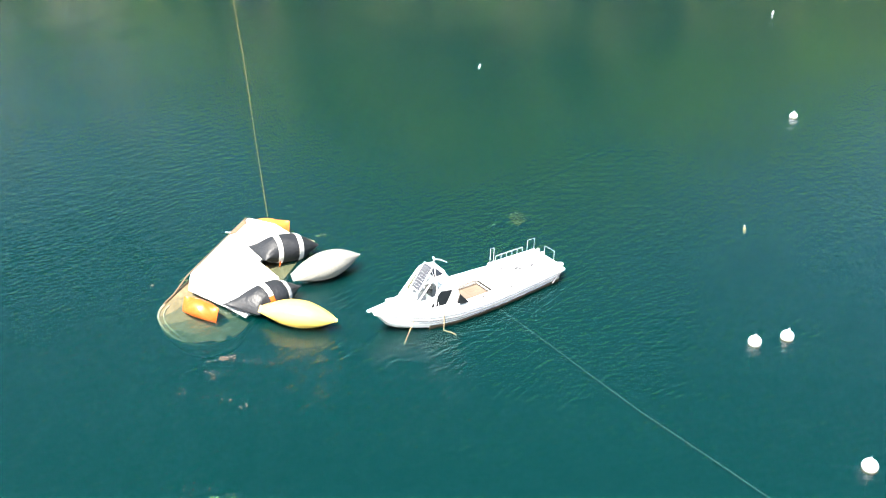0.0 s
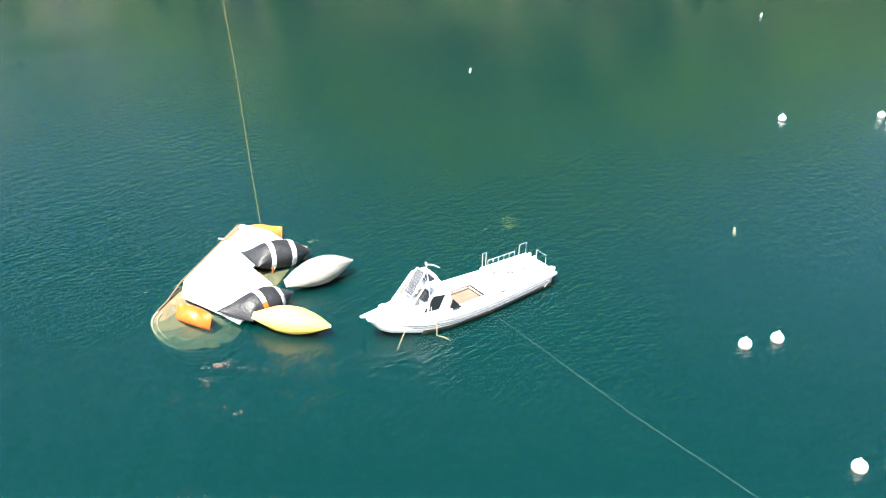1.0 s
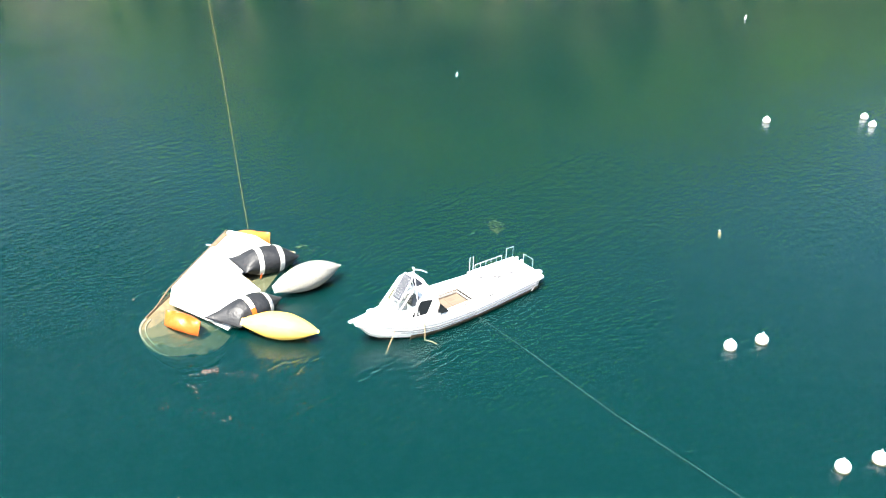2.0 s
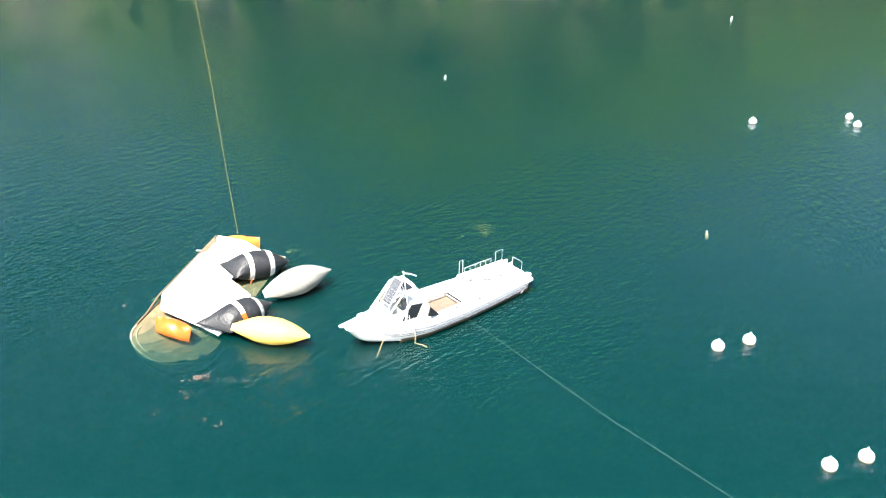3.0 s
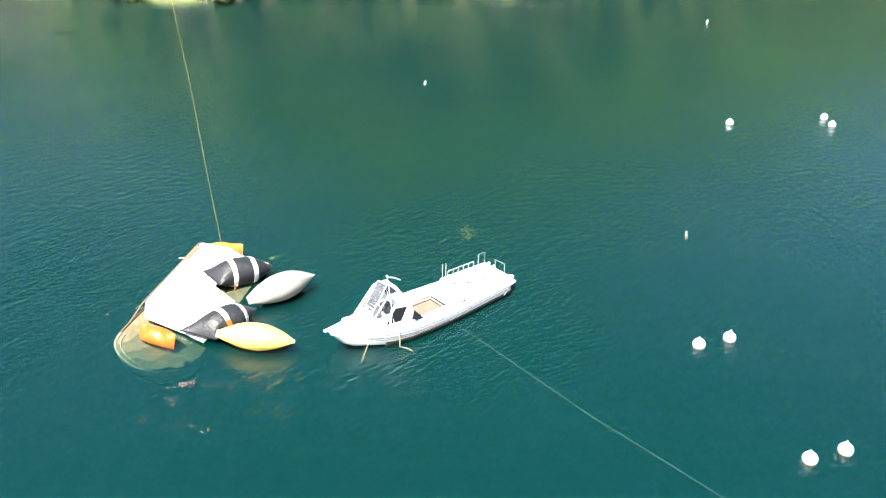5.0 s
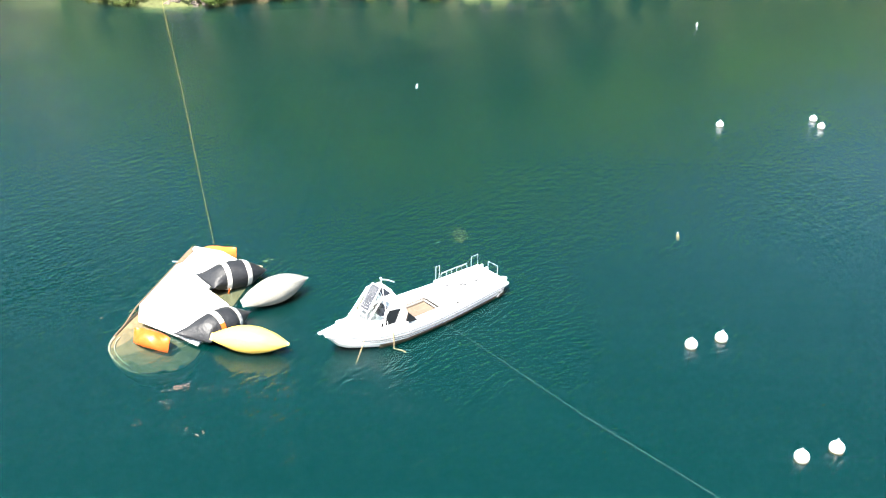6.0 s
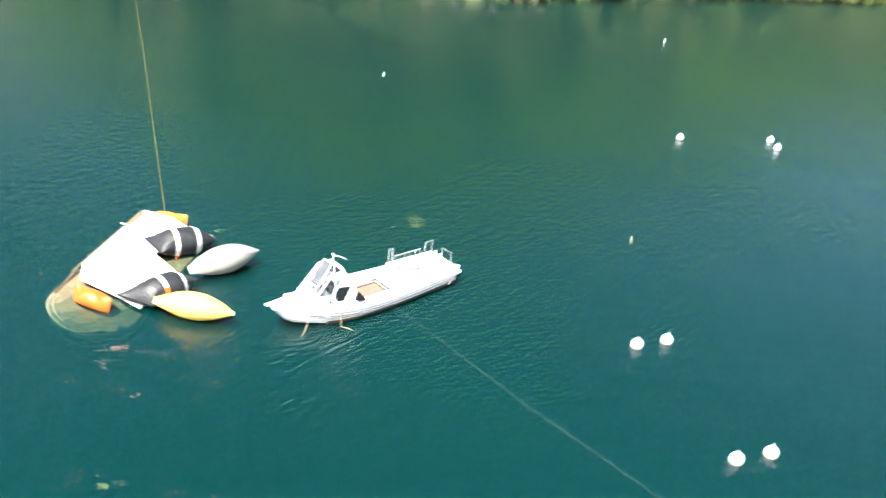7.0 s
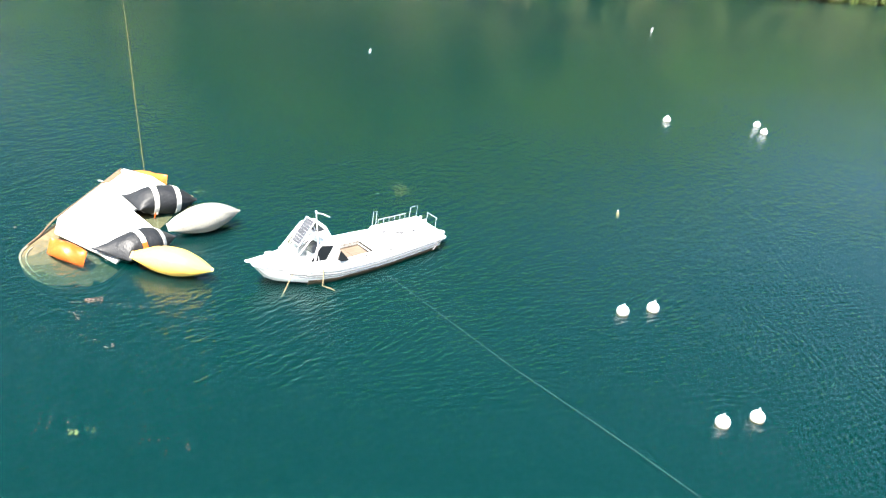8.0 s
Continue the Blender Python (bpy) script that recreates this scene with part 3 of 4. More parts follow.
def rail(boat, name, points, radius=0.018):
    bm = bmesh.new()
    tube(bm, points, radius, 6)
    return part(name, bm, M_ALU, boat)


def build_deck_gear(boat):
    z = 0.575
    for i in range(6):
        x = 1.80 - i * 0.28
        rail(boat, "rail_post", [(x, -0.98, z - 0.02), (x, -0.98, z + 0.25)], 0.007)
    rail(boat, "top_rail", [(1.80, -0.98, z + 0.25), (0.40, -0.98, z + 0.25)], 0.010)
    for x0, y0, x1, y1, tall in ((2.08, -0.99, 1.90, -0.99, 0.64), (0.17, -0.96, -0.20, -0.96, 0.50), (0.06, -0.05, 0.06, 0.50, 0.62)):
        rail(boat, "hoop", [(x0, y0, z - 0.02), (x0, y0, z + tall), (x1, y1, z + tall), (x1, y1, z - 0.02)], 0.009)
    for x, y in ((-0.22, -0.72), (-0.20, -0.40), (0.02, 0.12)):
        bm = bmesh.new()
        box(bm, (x - 0.05, y - 0.05, z - 0.01), (x + 0.05, y + 0.05, z + 0.12), 0.02)
        part("bollard", bm, M_HULL, boat)
    # swim platform and a white outboard cowl behind the transom
    bm = bmesh.new()
    slab(bm, [(-0.52, 0.02), (-0.02, -0.3), (-0.02, 0.78), (-0.46, 0.70)], lambda x, y: 0.26, lambda x, y: 0.36, 0.02)
    part("swim_platform", bm, M_HULL, boat)
    bm = bmesh.new()
    rings = []
    for s, w, h in ((0.0, 0.10, 0.08), (0.06, 0.17, 0.15), (0.2, 0.19, 0.19), (0.36, 0.17, 0.16), (0.46, 0.09, 0.08)):
        rings.append([Vector((-0.12 - s, 0.38 + 0.85 * w * math.cos(a), 0.40 + 0.55 * h * math.sin(a))) for a in np.linspace(0, 2 * math.pi, 14, endpoint=False)])
    loft(bm, rings, closed=True)
    part("outboard_cowl", bm, M_HULL, boat, smooth=True)
    rail(boat, "outboard_leg", [(-0.32, 0.38, 0.40), (-0.40, 0.38, -0.35)], 0.05)
    for y in (0.1, 0.65):
        rail(boat, "bracket", [(0.0, y, 0.05), (-0.35, y, 0.27)], 0.02)
    bm = bmesh.new()
    tube(bm, [(0.42, 0.93, 0.06), (0.02, 0.86, 0.40)], 0.03, 6)
    part("stay", bm, M_STRAKE, boat)
    # cleats
    for x, y in ((2.03, -0.33), (1.52, -0.05), (1.40, 0.05), (0.81, 0.08)):
        bm = bmesh.new()
        box(bm, (x - 0.11, y - 0.035, z + 0.05), (x + 0.11, y + 0.035, z + 0.09), 0.008)
        box(bm, (x - 0.04, y - 0.018, z - 0.02), (x - 0.01, y + 0.018, z + 0.055))
        box(bm, (x + 0.01, y - 0.018, z - 0.02), (x + 0.04, y + 0.018, z + 0.055))
        part("cleat", bm, M_STRAKE, boat, "grey metal cleat")
    for x, y in ((2.47, 0.80), (3.75, 0.80), (4.25, 0.82)):
        bm = bmesh.new()
        box(bm, (x - 0.11, y - 0.02, 0.47), (x + 0.11, y + 0.02, 0.512), 0.006)
        part("scupper", bm, M_DARK, boat, "dark deck slot")
    # hatch on the foredeck and bow roller
    bm = bmesh.new()
    box(bm, (8.0, -0.07, 0.94), (8.36, 0.07, 1.0), 0.015)
    part("bow_roller", bm, M_HULL, boat)
    bm = bmesh.new()
    box(bm, (7.0, -0.60, 0.62), (7.25, -0.40, 0.80), 0.015)
    part("hatch", bm, M_HULL, boat)
    # pole and ropes over the side
    bm = bmesh.new()
    tube(bm, [(6.95, 0.80, 0.50), (7.50, 1.02, -0.15)], 0.016, 6)
    part("fender_pole", bm, M_TAN_ROPE, boat, "tan pole over the side")
    bm = bmesh.new()
    tube(bm, [(5.85, 1.08, 0.66), (5.90, 1.20, 0.3), (5.94, 1.24, 0.0), (5.86, 1.40, 0.0), (5.80, 1.50, 0.01), (5.75, 1.72, 0.0)], 0.02, 6)
    part("loose_rope", bm, M_TAN_ROPE, boat, "tan rope hanging into the water")


build_boat()


# ---- sunken boat ----
WRECK = pose(-12.12, 26.51, 0, 0, 0, math.degrees(math.atan2(-0.209, 0.978)))


def gunwale_z(x, y):
    z = 0.05 + 0.05 * (y - 0.7) - 0.085 * x - 0.10 * max(0.0, 0.3 - y)
    z -= 0.085 * max(0.0, x - 0.2) * max(0.0, 1.6 - y) + 0.12 * max(0.0, x - 2.2) * max(0.0, 2.0 - y)
    return max(z, -0.47)


def roof_z(x, y):
    return 0.30 + 0.06 * (y - 1.4) - 0.09 * (x - 0.5) + 0.05 * math.sin(x * 0.95)


def hull_outline(inset, steps=24):
    """Plan of the sunken hull: straight sides, rounded bow towards -y."""
    out = [(3.2 - inset, 7.0 - inset), (inset, 7.0 - inset)]
    for i in range(steps + 1):
        a = math.pi * i / steps
        out.append((1.6 - (1.6 - inset) * math.cos(a), 0.55 - (1.35 - inset) * math.sin(a) ** 0.75))
    return out


def build_wreck():
    wreck = thing("sunken_boat", WRECK, "half-sunk white fibreglass boat held up by lift bags, bow under water", "boat")
    bm = bmesh.new()
    levels = [(0.0, 0.0), (0.03, -0.12), (0.08, -0.35), (0.25, -0.7), (0.7, -0.95)]
    rings = []
    for inset, drop in levels:
        rings.append([Vector((x, y, gunwale_z(x, y) + drop)) for x, y in hull_outline(inset)])
    loft(bm, rings, closed=True, caps=False)
    bm.faces.new([bm.verts.new(p + Vector((0, 0, 0))) for p in rings[-1]])
    part("hull", bm, M_WRECK_HULL, wreck, "slimy pale hull, mostly under water", smooth=True)
    bm = bmesh.new()
    loft(bm, [[Vector((x, y, gunwale_z(x, y) - 0.05)) for x, y in hull_outline(inset, 24)] for inset in (0.05, 0.3, 0.55, 0.8, 1.05, 1.3)], closed=True)
    part("deck", bm, M_WRECK_FLOOR, wreck, "silted brown deck awash")
    # rims round the bow
    for inset, r, mat_, lift in ((0.04, 0.035, M_WRECK_HULL, -0.03), (0.22, 0.020, M_WRECK_HULL, -0.02)):
        bm = bmesh.new()
        pts = hull_outline(inset)[2:15]
        tube(bm, [(x, y, gunwale_z(x, y) + lift) for x, y in pts], r, 8)
        part("bow_rim", bm, mat_, wreck, "pale rounded rim")
    bm = bmesh.new()
    tube(bm, [(0.02, y, between(y, [(0.5, gunwale_z(0, 0.5)), (1.2, gunwale_z(0, 1.2)), (2.2, roof_z(0, 2.2) - 0.045), (7.0, roof_z(0, 7.0) - 0.045)])) for y in np.linspace(0.5, 7.0, 20)], 0.032, 8)
    part("rubbing_strip", bm, M_RUB, wreck, "rotten brown rubbing strip along the hull edge")
    # cabin roof: one big white moulding with rounded edges
    outline = [(0.12, 7.0), (1.4, 6.98), (2.5, 6.5), (2.1, 5.0), (2.05, 4.1), (3.25, 3.5), (3.35, 2.0), (3.25, 0.75), (2.3, 1.02), (0.55, 1.38), (0.10, 2.3), (0.08, 5.45), (0.30, 5.6), (0.32, 6.6), (0.12, 6.75)]
    bm = bmesh.new()
    slab(bm, outline, lambda x, y: roof_z(x, y) - 0.10, roof_z, 0.03)
    part("cabin_roof", bm, M_WRECK, wreck, "chalky white roof moulding")
    # cabin block in near-black, so the shade beneath the roof edge is painted in
    bm = bmesh.new()
    slab(bm, [(0.4, 6.8), (2.3, 6.3), (1.95, 5.0), (1.9, 4.2), (3.0, 3.3), (3.0, 1.2), (2.2, 1.3), (0.7, 1.65), (0.4, 2.7)], lambda x, y: gunwale_z(x, y) - 0.1, lambda x, y: roof_z(x, y) - 0.09)
    part("cabin_side", bm, M_DARK, wreck, "cabin below the roof, coloured dark for the shade there")
    for (x0, y0), (x1, y1) in (((0.5, 2.35), (2.7, 1.75)), ((0.45, 3.9), (1.9, 3.6)), ((1.25, 6.6), (1.5, 4.6))):
        bm = bmesh.new()
        tube(bm, [(x0 + (x1 - x0) * k / 5, y0 + (y1 - y0) * k / 5, roof_z(x0 + (x1 - x0) * k / 5, y0 + (y1 - y0) * k / 5) + 0.004) for k in range(6)], 0.014, 6)
        part("seam", bm, M_WRECK_HULL, wreck, "stained moulding seam")
    bm = bmesh.new()
    slab(bm, [(0.02, 5.50), (0.27, 5.62), (0.29, 6.05), (0.20, 6.70), (0.02, 6.72)], lambda x, y: roof_z(x, y) - 0.16, lambda x, y: roof_z(x, y) - 0.01)
    part("broken_trim", bm, M_RUB, wreck, "broken brown timber trim")
    bm = bmesh.new()
    tube(bm, [(-0.30, 5.75, 0.50), (0.12, 5.75, 0.53)], 0.02, 6)
    part("trim_bolt", bm, M_STRAP, wreck)
    return wreck


build_wreck()


# ---- lift bags ----
def build_bag(name, m, length, diameter, material, label, tips=(0.3, 0.3), seam_turn=(0.0, 0.0), skew=(0.0, 0.0), straps=(), flat=0.94, taper=((0.2, 1.4), (0.2, 1.4)), group="lift bags", seed=1, tag=False):
    """An inflated pillow-shaped lifting bag along x, each end drawn into a flat seam. tips: seam width over diameter."""
    bag = thing(name, m, label, "lift bag", group)
    r, n, sides = diameter / 2, 40, 48

    def section(s, a, puff=1.0):
        e = 2 * abs(s - 0.5)
        k = 0 if s < 0.5 else 1
        fall = max(0.0, (e - taper[k][0]) / (1 - taper[k][0])) ** taper[k][1]
        wide = r * (tips[k] + (1 - tips[k]) * (1 - fall))
        thin = r * flat * (0.035 + 0.965 * (1 - fall))
        turn = seam_turn[k] * e ** 1.5
        pleat = abs(math.sin(a * 4.5 + seed)) + 0.6 * abs(math.sin(a * 7.3 + 2.1 * seed))
        ripple = 1 - 0.085 * e ** 1.7 * (1 - e ** 6) * pleat + 0.035 * noise.noise(Vector((s * 5, math.cos(a) * 1.6, math.sin(a) * 1.6 + seed)))
        y, z = wide * math.cos(a) * ripple * puff, thin * math.sin(a) * ripple * puff
        c, sn = math.cos(turn), math.sin(turn)
        y, z = y * c - z * sn, y * sn + z * c - 0.04 * e ** 2 * diameter
        return Vector(((s - 0.5) * length + skew[k] * y * e ** 2, y, z))

    bm = bmesh.new()
    loft(bm, [[section(0.5 - 0.5 * math.cos(math.pi * i / n), 2 * math.pi * k / sides) for k in range(sides)] for i in range(n + 1)], closed=True)
    part("bag", bm, material, bag, smooth=True)
    for k, s in ((0, 0.0), (1, 1.0)):
        bm = bmesh.new()
        a, b = section(s, 0.0), section(s, math.pi)
        out = (-0.05 if k == 0 else 0.05) * diameter
        panel_between(bm, [a, b, b + Vector((out, 0, 0)), a + Vector((out, 0, 0))], 0.03)
        part("seam_flap", bm, material, bag)
    for s, width, mat_, first, last in straps:
        bm = bmesh.new()
        rings = []
        whole = last - first >= 360
        angles = np.linspace(radians(first), radians(last), sides + (not whole), endpoint=not whole)
        for ds in (-width / 2, -width / 2 + 0.004, width / 2 - 0.004, width / 2):
            puff = 1.004 if abs(ds) == width / 2 else 1.022
            rings.append([section(s + ds / length, a, puff) for a in angles])
        loft(bm, rings, closed=whole, caps=False)
        part("strap", bm, mat_, bag, "broad webbing strap round the bag", smooth=True)
        p = section(s, 1.5 * math.pi)
        bm = bmesh.new()
        box(bm, p + Vector((-0.05, -0.03, -0.04)), p + Vector((0.05, 0.03, 0.03)), 0.01)
        part("shackle", bm, M_METAL, bag)
    if tag:
        p = section(0.31, 1.16 * math.pi)
        bm = bmesh.new()
        box(bm, (-0.035, -0.012, -0.26), (0.035, 0.012, 0.02), 0.006, Matrix.Translation(p) @ pose(0, 0, 0, 0, 14, 10))
        part("tag", bm, M_ORANGE, bag, "orange webbing tail")
        q = section(0.06, 1.5 * math.pi)
        bm = bmesh.new()
        tube(bm, [q, q.lerp(p, 0.4) + Vector((0, -0.05, -0.12)), p + Vector((0.05, -0.02, -0.05))], 0.022, 6)
        part("lashing", bm, M_STRAP, bag, "grey-white lashing rope")
    return bag


def along(a, b, turn=0.0):
    """A pose whose x runs from a to b, at their middle."""
    a, b = Vector(a), Vector(b)
    x = (b - a).normalized()
    y = Vector((0, 0, 1)).cross(x).normalized()
    z = x.cross(y)
    m = Matrix(((x.x, y.x, z.x, 0), (x.y, y.y, z.y, 0), (x.z, y.z, z.z, 0), (0, 0, 0, 1)))
    return Matrix.Translation((a + b) / 2) @ m @ pose(0, 0, 0, turn, 0, 0)


build_bag("lift_bag", along((-9.42, 30.63, 0.50), (-7.30, 32.00, 0.32)), 2.55, 1.24, M_BAG_BLACK, "black rubberised lift bag with two white straps on the wreck", (1.10, 0.12), (0.05, 0.3), (-0.19, 0.0), ((0.31, 0.20, M_STRAP, 0, 360), (0.66, 0.22, M_STRAP, 0, 360)), taper=((0.05, 3.2), (0.22, 1.35)), seed=2, tag=True)
build_bag("lift_bag", along((-8.96, 26.68, 0.30), (-7.27, 28.46, 0.36)), 2.46, 1.18, M_BAG_BLACK, "black rubberised lift bag with orange and white straps beside the wreck", (1.12, 0.12), (0.10, 0.2), (-0.55, 0.0), ((0.40, 0.20, M_STRAP, -60, 142), (0.40, 0.20, M_ORANGE, 142, 300), (0.74, 0.18, M_STRAP, 0, 360)), taper=((0.05, 3.2), (0.22, 1.35)), seed=5, tag=True)
build_bag("lift_bag", along((-7.60, 28.95, 0.45), (-5.36, 31.02, 0.50)), 3.02, 1.16, M_BAG_WHITE, "dirty white lift bag floating free on the water", (0.28, 0.08), (0.9, 0.3), (0.0, 0.5), taper=((0.03, 1.9), (0.03, 1.9)), seed=8)
build_bag("lift_bag", along((-8.20, 26.50, 0.47), (-5.40, 26.16, 0.42)), 2.82, 1.06, M_BAG_YELLOW, "yellow lift bag floating beside the wreck", (0.26, 0.12), (0.6, 0.9), taper=((0.04, 1.9), (0.04, 1.9)), seed=11)
build_bag("lift_bag", along((-11.16, 26.88, 0.22), (-9.80, 26.36, 0.14)), 1.46, 0.72, M_ORANGE, "small orange lift bag at the sunken bow", (0.80, 0.80), (1.3, 1.2), seed=14)
build_bag("lift_bag", along((-10.65, 33.30, 0.36), (-8.90, 33.72, 0.16)), 1.80, 0.66, M_AMBER, "amber and orange lift bag behind the wreck", (0.9, 0.85), (0.2, 1.3), seed=17)


# ---- buoys and small floats ----
def build_buoy():
    buoy = thing("mooring_buoy", Matrix(), "round white plastic mooring buoy floating on the lake", "buoy", "mooring buoys")
    bm = bmesh.new()
    bmesh.ops.create_uvsphere(bm, u_segments=32, v_segments=20, radius=0.235, matrix=Matrix.Translation((0, 0, 0.10)) @ Matrix.Diagonal((1, 1, 0.95, 1)))
    part("ball", bm, M_BUOY, buoy, smooth=True)
    bm = bmesh.new()
    bmesh.ops.create_cone(bm, cap_ends=True, segments=14, radius1=0.05, radius2=0.035, depth=0.07, matrix=Matrix.Translation((0, 0, 0.345)))
    part("neck", bm, M_BUOY, buoy, smooth=True)
    bm = bmesh.new()
    tube(bm, [(0.035 * math.cos(a), 0, 0.40 + 0.035 * math.sin(a)) for a in np.linspace(-0.6, math.pi + 0.6, 9)], 0.009, 6)
    part("ring", bm, M_METAL, buoy, "metal mooring ring")
    bm = bmesh.new()
    tube(bm, [(0, 0, -0.12), (0.02, 0.01, -0.6), (0.0, 0.0, -1.4)], 0.015, 6)
    part("mooring_line", bm, M_SLIME, buoy, "slimy line hanging down")
    bm = bmesh.new()
    rings = [[Vector((rr * math.cos(a), rr * math.sin(a), zz)) for a in np.linspace(0, 2 * math.pi, 24, endpoint=False)] for rr, zz in ((0.218, -0.05), (0.236, -0.03), (0.2375, -0.01), (0.234, 0.004))]
    loft(bm, rings, closed=True, caps=False)
    part("waterline_band", bm, M_SLIME, buoy, "thin slime band at the waterline")
    return buoy


BUOYS = [(17.79, 52.94), (9.47, 27.02), (10.73, 27.52), (11.31, 20.70), (24.33, 54.50), (24.25, 52.96), (12.57, 21.15)]
first_buoy = build_buoy()
for i, (x, y) in enumerate(BUOYS):
    m = pose(x, y, 0, random.uniform(-7, 7), random.uniform(-7, 7), random.uniform(0, 360))
    if i == 0:
        first_buoy.matrix_world = m
    else:
        copy_thing(first_buoy, m)


def build_marker(x, y, tilt, sunk, paint, label):
    marker = thing("marker_float", pose(x, y, sunk, tilt, tilt * 0.5, 30) @ Matrix.Diagonal((0.75, 0.75, 0.85, 1)), label, "float", "marker floats")
    bm = bmesh.new()
    prof = [(0.0, -0.14), (0.085, -0.13), (0.10, -0.05), (0.10, 0.12), (0.085, 0.19), (0.04, 0.25), (0.035, 0.31), (0.0, 0.31)]
    rings = [[Vector((max(r, 0.002) * math.cos(a), max(r, 0.002) * math.sin(a), z)) for a in np.linspace(0, 2 * math.pi, 16, endpoint=False)] for r, z in prof]
    loft(bm, rings, closed=True)
    part("bottle", bm, paint, marker, smooth=True)
    bm = bmesh.new()
    tube(bm, [(0, 0, 0.30), (0, 0, 0.345)], 0.042, 10)
    part("cap", bm, M_STRAP, marker)
    bm = bmesh.new()
    tube(bm, [(0, 0, -0.12), (0.05, 0.02, -0.5), (0.05, 0.0, -1.2)], 0.012, 6)
    part("line", bm, M_SLIME, marker)


build_marker(-1.75, 60.81, 12, -0.10, M_BUOY, "small white bottle-shaped float low in the water")
build_marker(23.91, 82.57, 6, 0.05, M_BUOY, "upright white bottle-shaped float near the shore")
build_marker(11.27, 36.62, -8, -0.14, M_TAN_ROPE, "dirty tan bottle float, low in the water")


# ---- ropes on the water ----
def rope(name, points, radius, material, label, wander=0.025, taper=1.0):
    bm = bmesh.new()
    pts = []
    for (a, b) in zip(points, points[1:]):
        a, b = Vector(a), Vector(b)
        steps = max(2, int((b - a).length / 0.8))
        for k in range(steps):
            p = a.lerp(b, k / steps)
            p.x += wander * (noise.noise(p * 0.5) + 0.5 * noise.noise(p * 1.7))
            pts.append(p)
    pts.append(Vector(points[-1]))
    tube(bm, pts, radius, 6, taper)
    tagged(part(name, bm, material, None, "", True), label, "rope")


rope("tow_rope", [(-9.95, 34.2, 0.32), (-10.15, 34.9, 0.02), (-12.64, 42.44, 0.012), (-17.96, 58.74, 0.025), (-26.6, 84.6, 0.05), (-27.6, 87.6, 0.9), (-28.0, 89.0, 1.6)], 0.010, M_ROPE, "yellow tow rope running from the wreck to the shore", 0.012, 1.4)
rope("mooring_line", [(0.22, 28.42, 0.14), (0.32, 28.30, 0.01), (0.9, 27.7, -0.02), (2.62, 25.58, -0.02), (4.85, 22.76, -0.015), (8.16, 19.09, -0.02), (9.6, 17.4, -0.05), (12.0, 14.6, -0.6)], 0.005, M_TWINE, "thin pale mooring line from the boat across the water", 0.03)


# ---- leaves and weed on the water ----
def floating_bits(name, spots, material, label, category):
    """Scattered flakes lying on the water; each spot is x, y, spread along, spread across, heading, count, size."""
    rng = random.Random(name)
    verts, faces = [], []
    for x, y, sx, sy, head, count, size in spots:
        c, s = math.cos(radians(head)), math.sin(radians(head))
        for _ in range(count):
            u, v = rng.gauss(0, sx), rng.gauss(0, sy)
            cx, cy, r, a0 = x + u * c - v * s, y + u * s + v * c, 0.55 * size * rng.uniform(0.35, 1.2), rng.uniform(0, 6.28)
            base, sides = len(verts), 6
            for k in range(sides):
                a = a0 + 2 * math.pi * k / sides
                q = r * (1.0 if k % 3 else 2.3) * rng.uniform(0.7, 1.1)
                verts.append((cx + q * math.cos(a), cy + q * math.sin(a) * 0.8, 0.018 + 0.014 * rng.random()))
            faces.append(tuple(range(base, base + sides)))
    ob = new(name, mesh_of(name, verts, faces, material))
    tagged(ob, label, category, kind="stuff")


floating_bits("fallen_leaves", [(-8.71, 23.91, 0.19, 0.10, 22, 26, 0.055), (-7.73, 23.89, 0.43, 0.08, -6, 14, 0.030), (-8.87, 22.97, 0.25, 0.12, -27, 12, 0.030), (-7.53, 21.45, 0.28, 0.10, -18, 10, 0.035), (-6.73, 21.11, 0.23, 0.10, -23, 7, 0.025), (-8.29, 21.65, 0.28, 0.20, -12, 5, 0.025), (-12.97, 28.34, 0.06, 0.03, 68, 2, 0.060), (-7.08, 23.82, 0.05, 0.03, 3, 3, 0.050), (-5.33, 33.60, 0.05, 0.03, 3, 2, 0.050), (-6.62, 33.05, 0.25, 0.10, -49, 5, 0.030), (-9.55, 21.96, 0.35, 0.15, 13, 6, 0.030), (-7.99, 17.78, 0.38, 0.20, -19, 9, 0.030), (-4.86, 17.33, 0.51, 0.20, -21, 14, 0.030), (-8.64, 22.93, 0.36, 0.15, -14, 8, 0.030)], M_LITTER, "reddish fallen leaves drifting on the water", "leaves")
floating_bits("water_weed", [(0.99, 36.47, 0.20, 0.22, 3, 60, 0.050), (0.99, 35.78, 0.14, 0.15, -20, 26, 0.050), (-0.02, 35.40, 0.05, 0.05, 3, 5, 0.060), (0.60, 35.01, 0.05, 0.04, -27, 3, 0.040), (-7.47, 33.32, 0.08, 0.07, 3, 10, 0.070), (6.05, 36.16, 0.16, 0.05, 3, 7, 0.030), (3.67, 41.62, 0.07, 0.04, 4, 3, 0.030), (-7.07, 17.44, 0.07, 0.07, -27, 14, 0.050), (-6.69, 17.53, 0.10, 0.06, -4, 8, 0.035), (-11.81, 28.85, 0.12, 0.06, -31, 8, 0.050), (16.60, 35.87, 0.11, 0.04, -15, 2, 0.030), (5.79, 35.94, 0.55, 0.06, 8, 5, 0.030)], M_WEED, "pale green weed floating on the water", "weed")


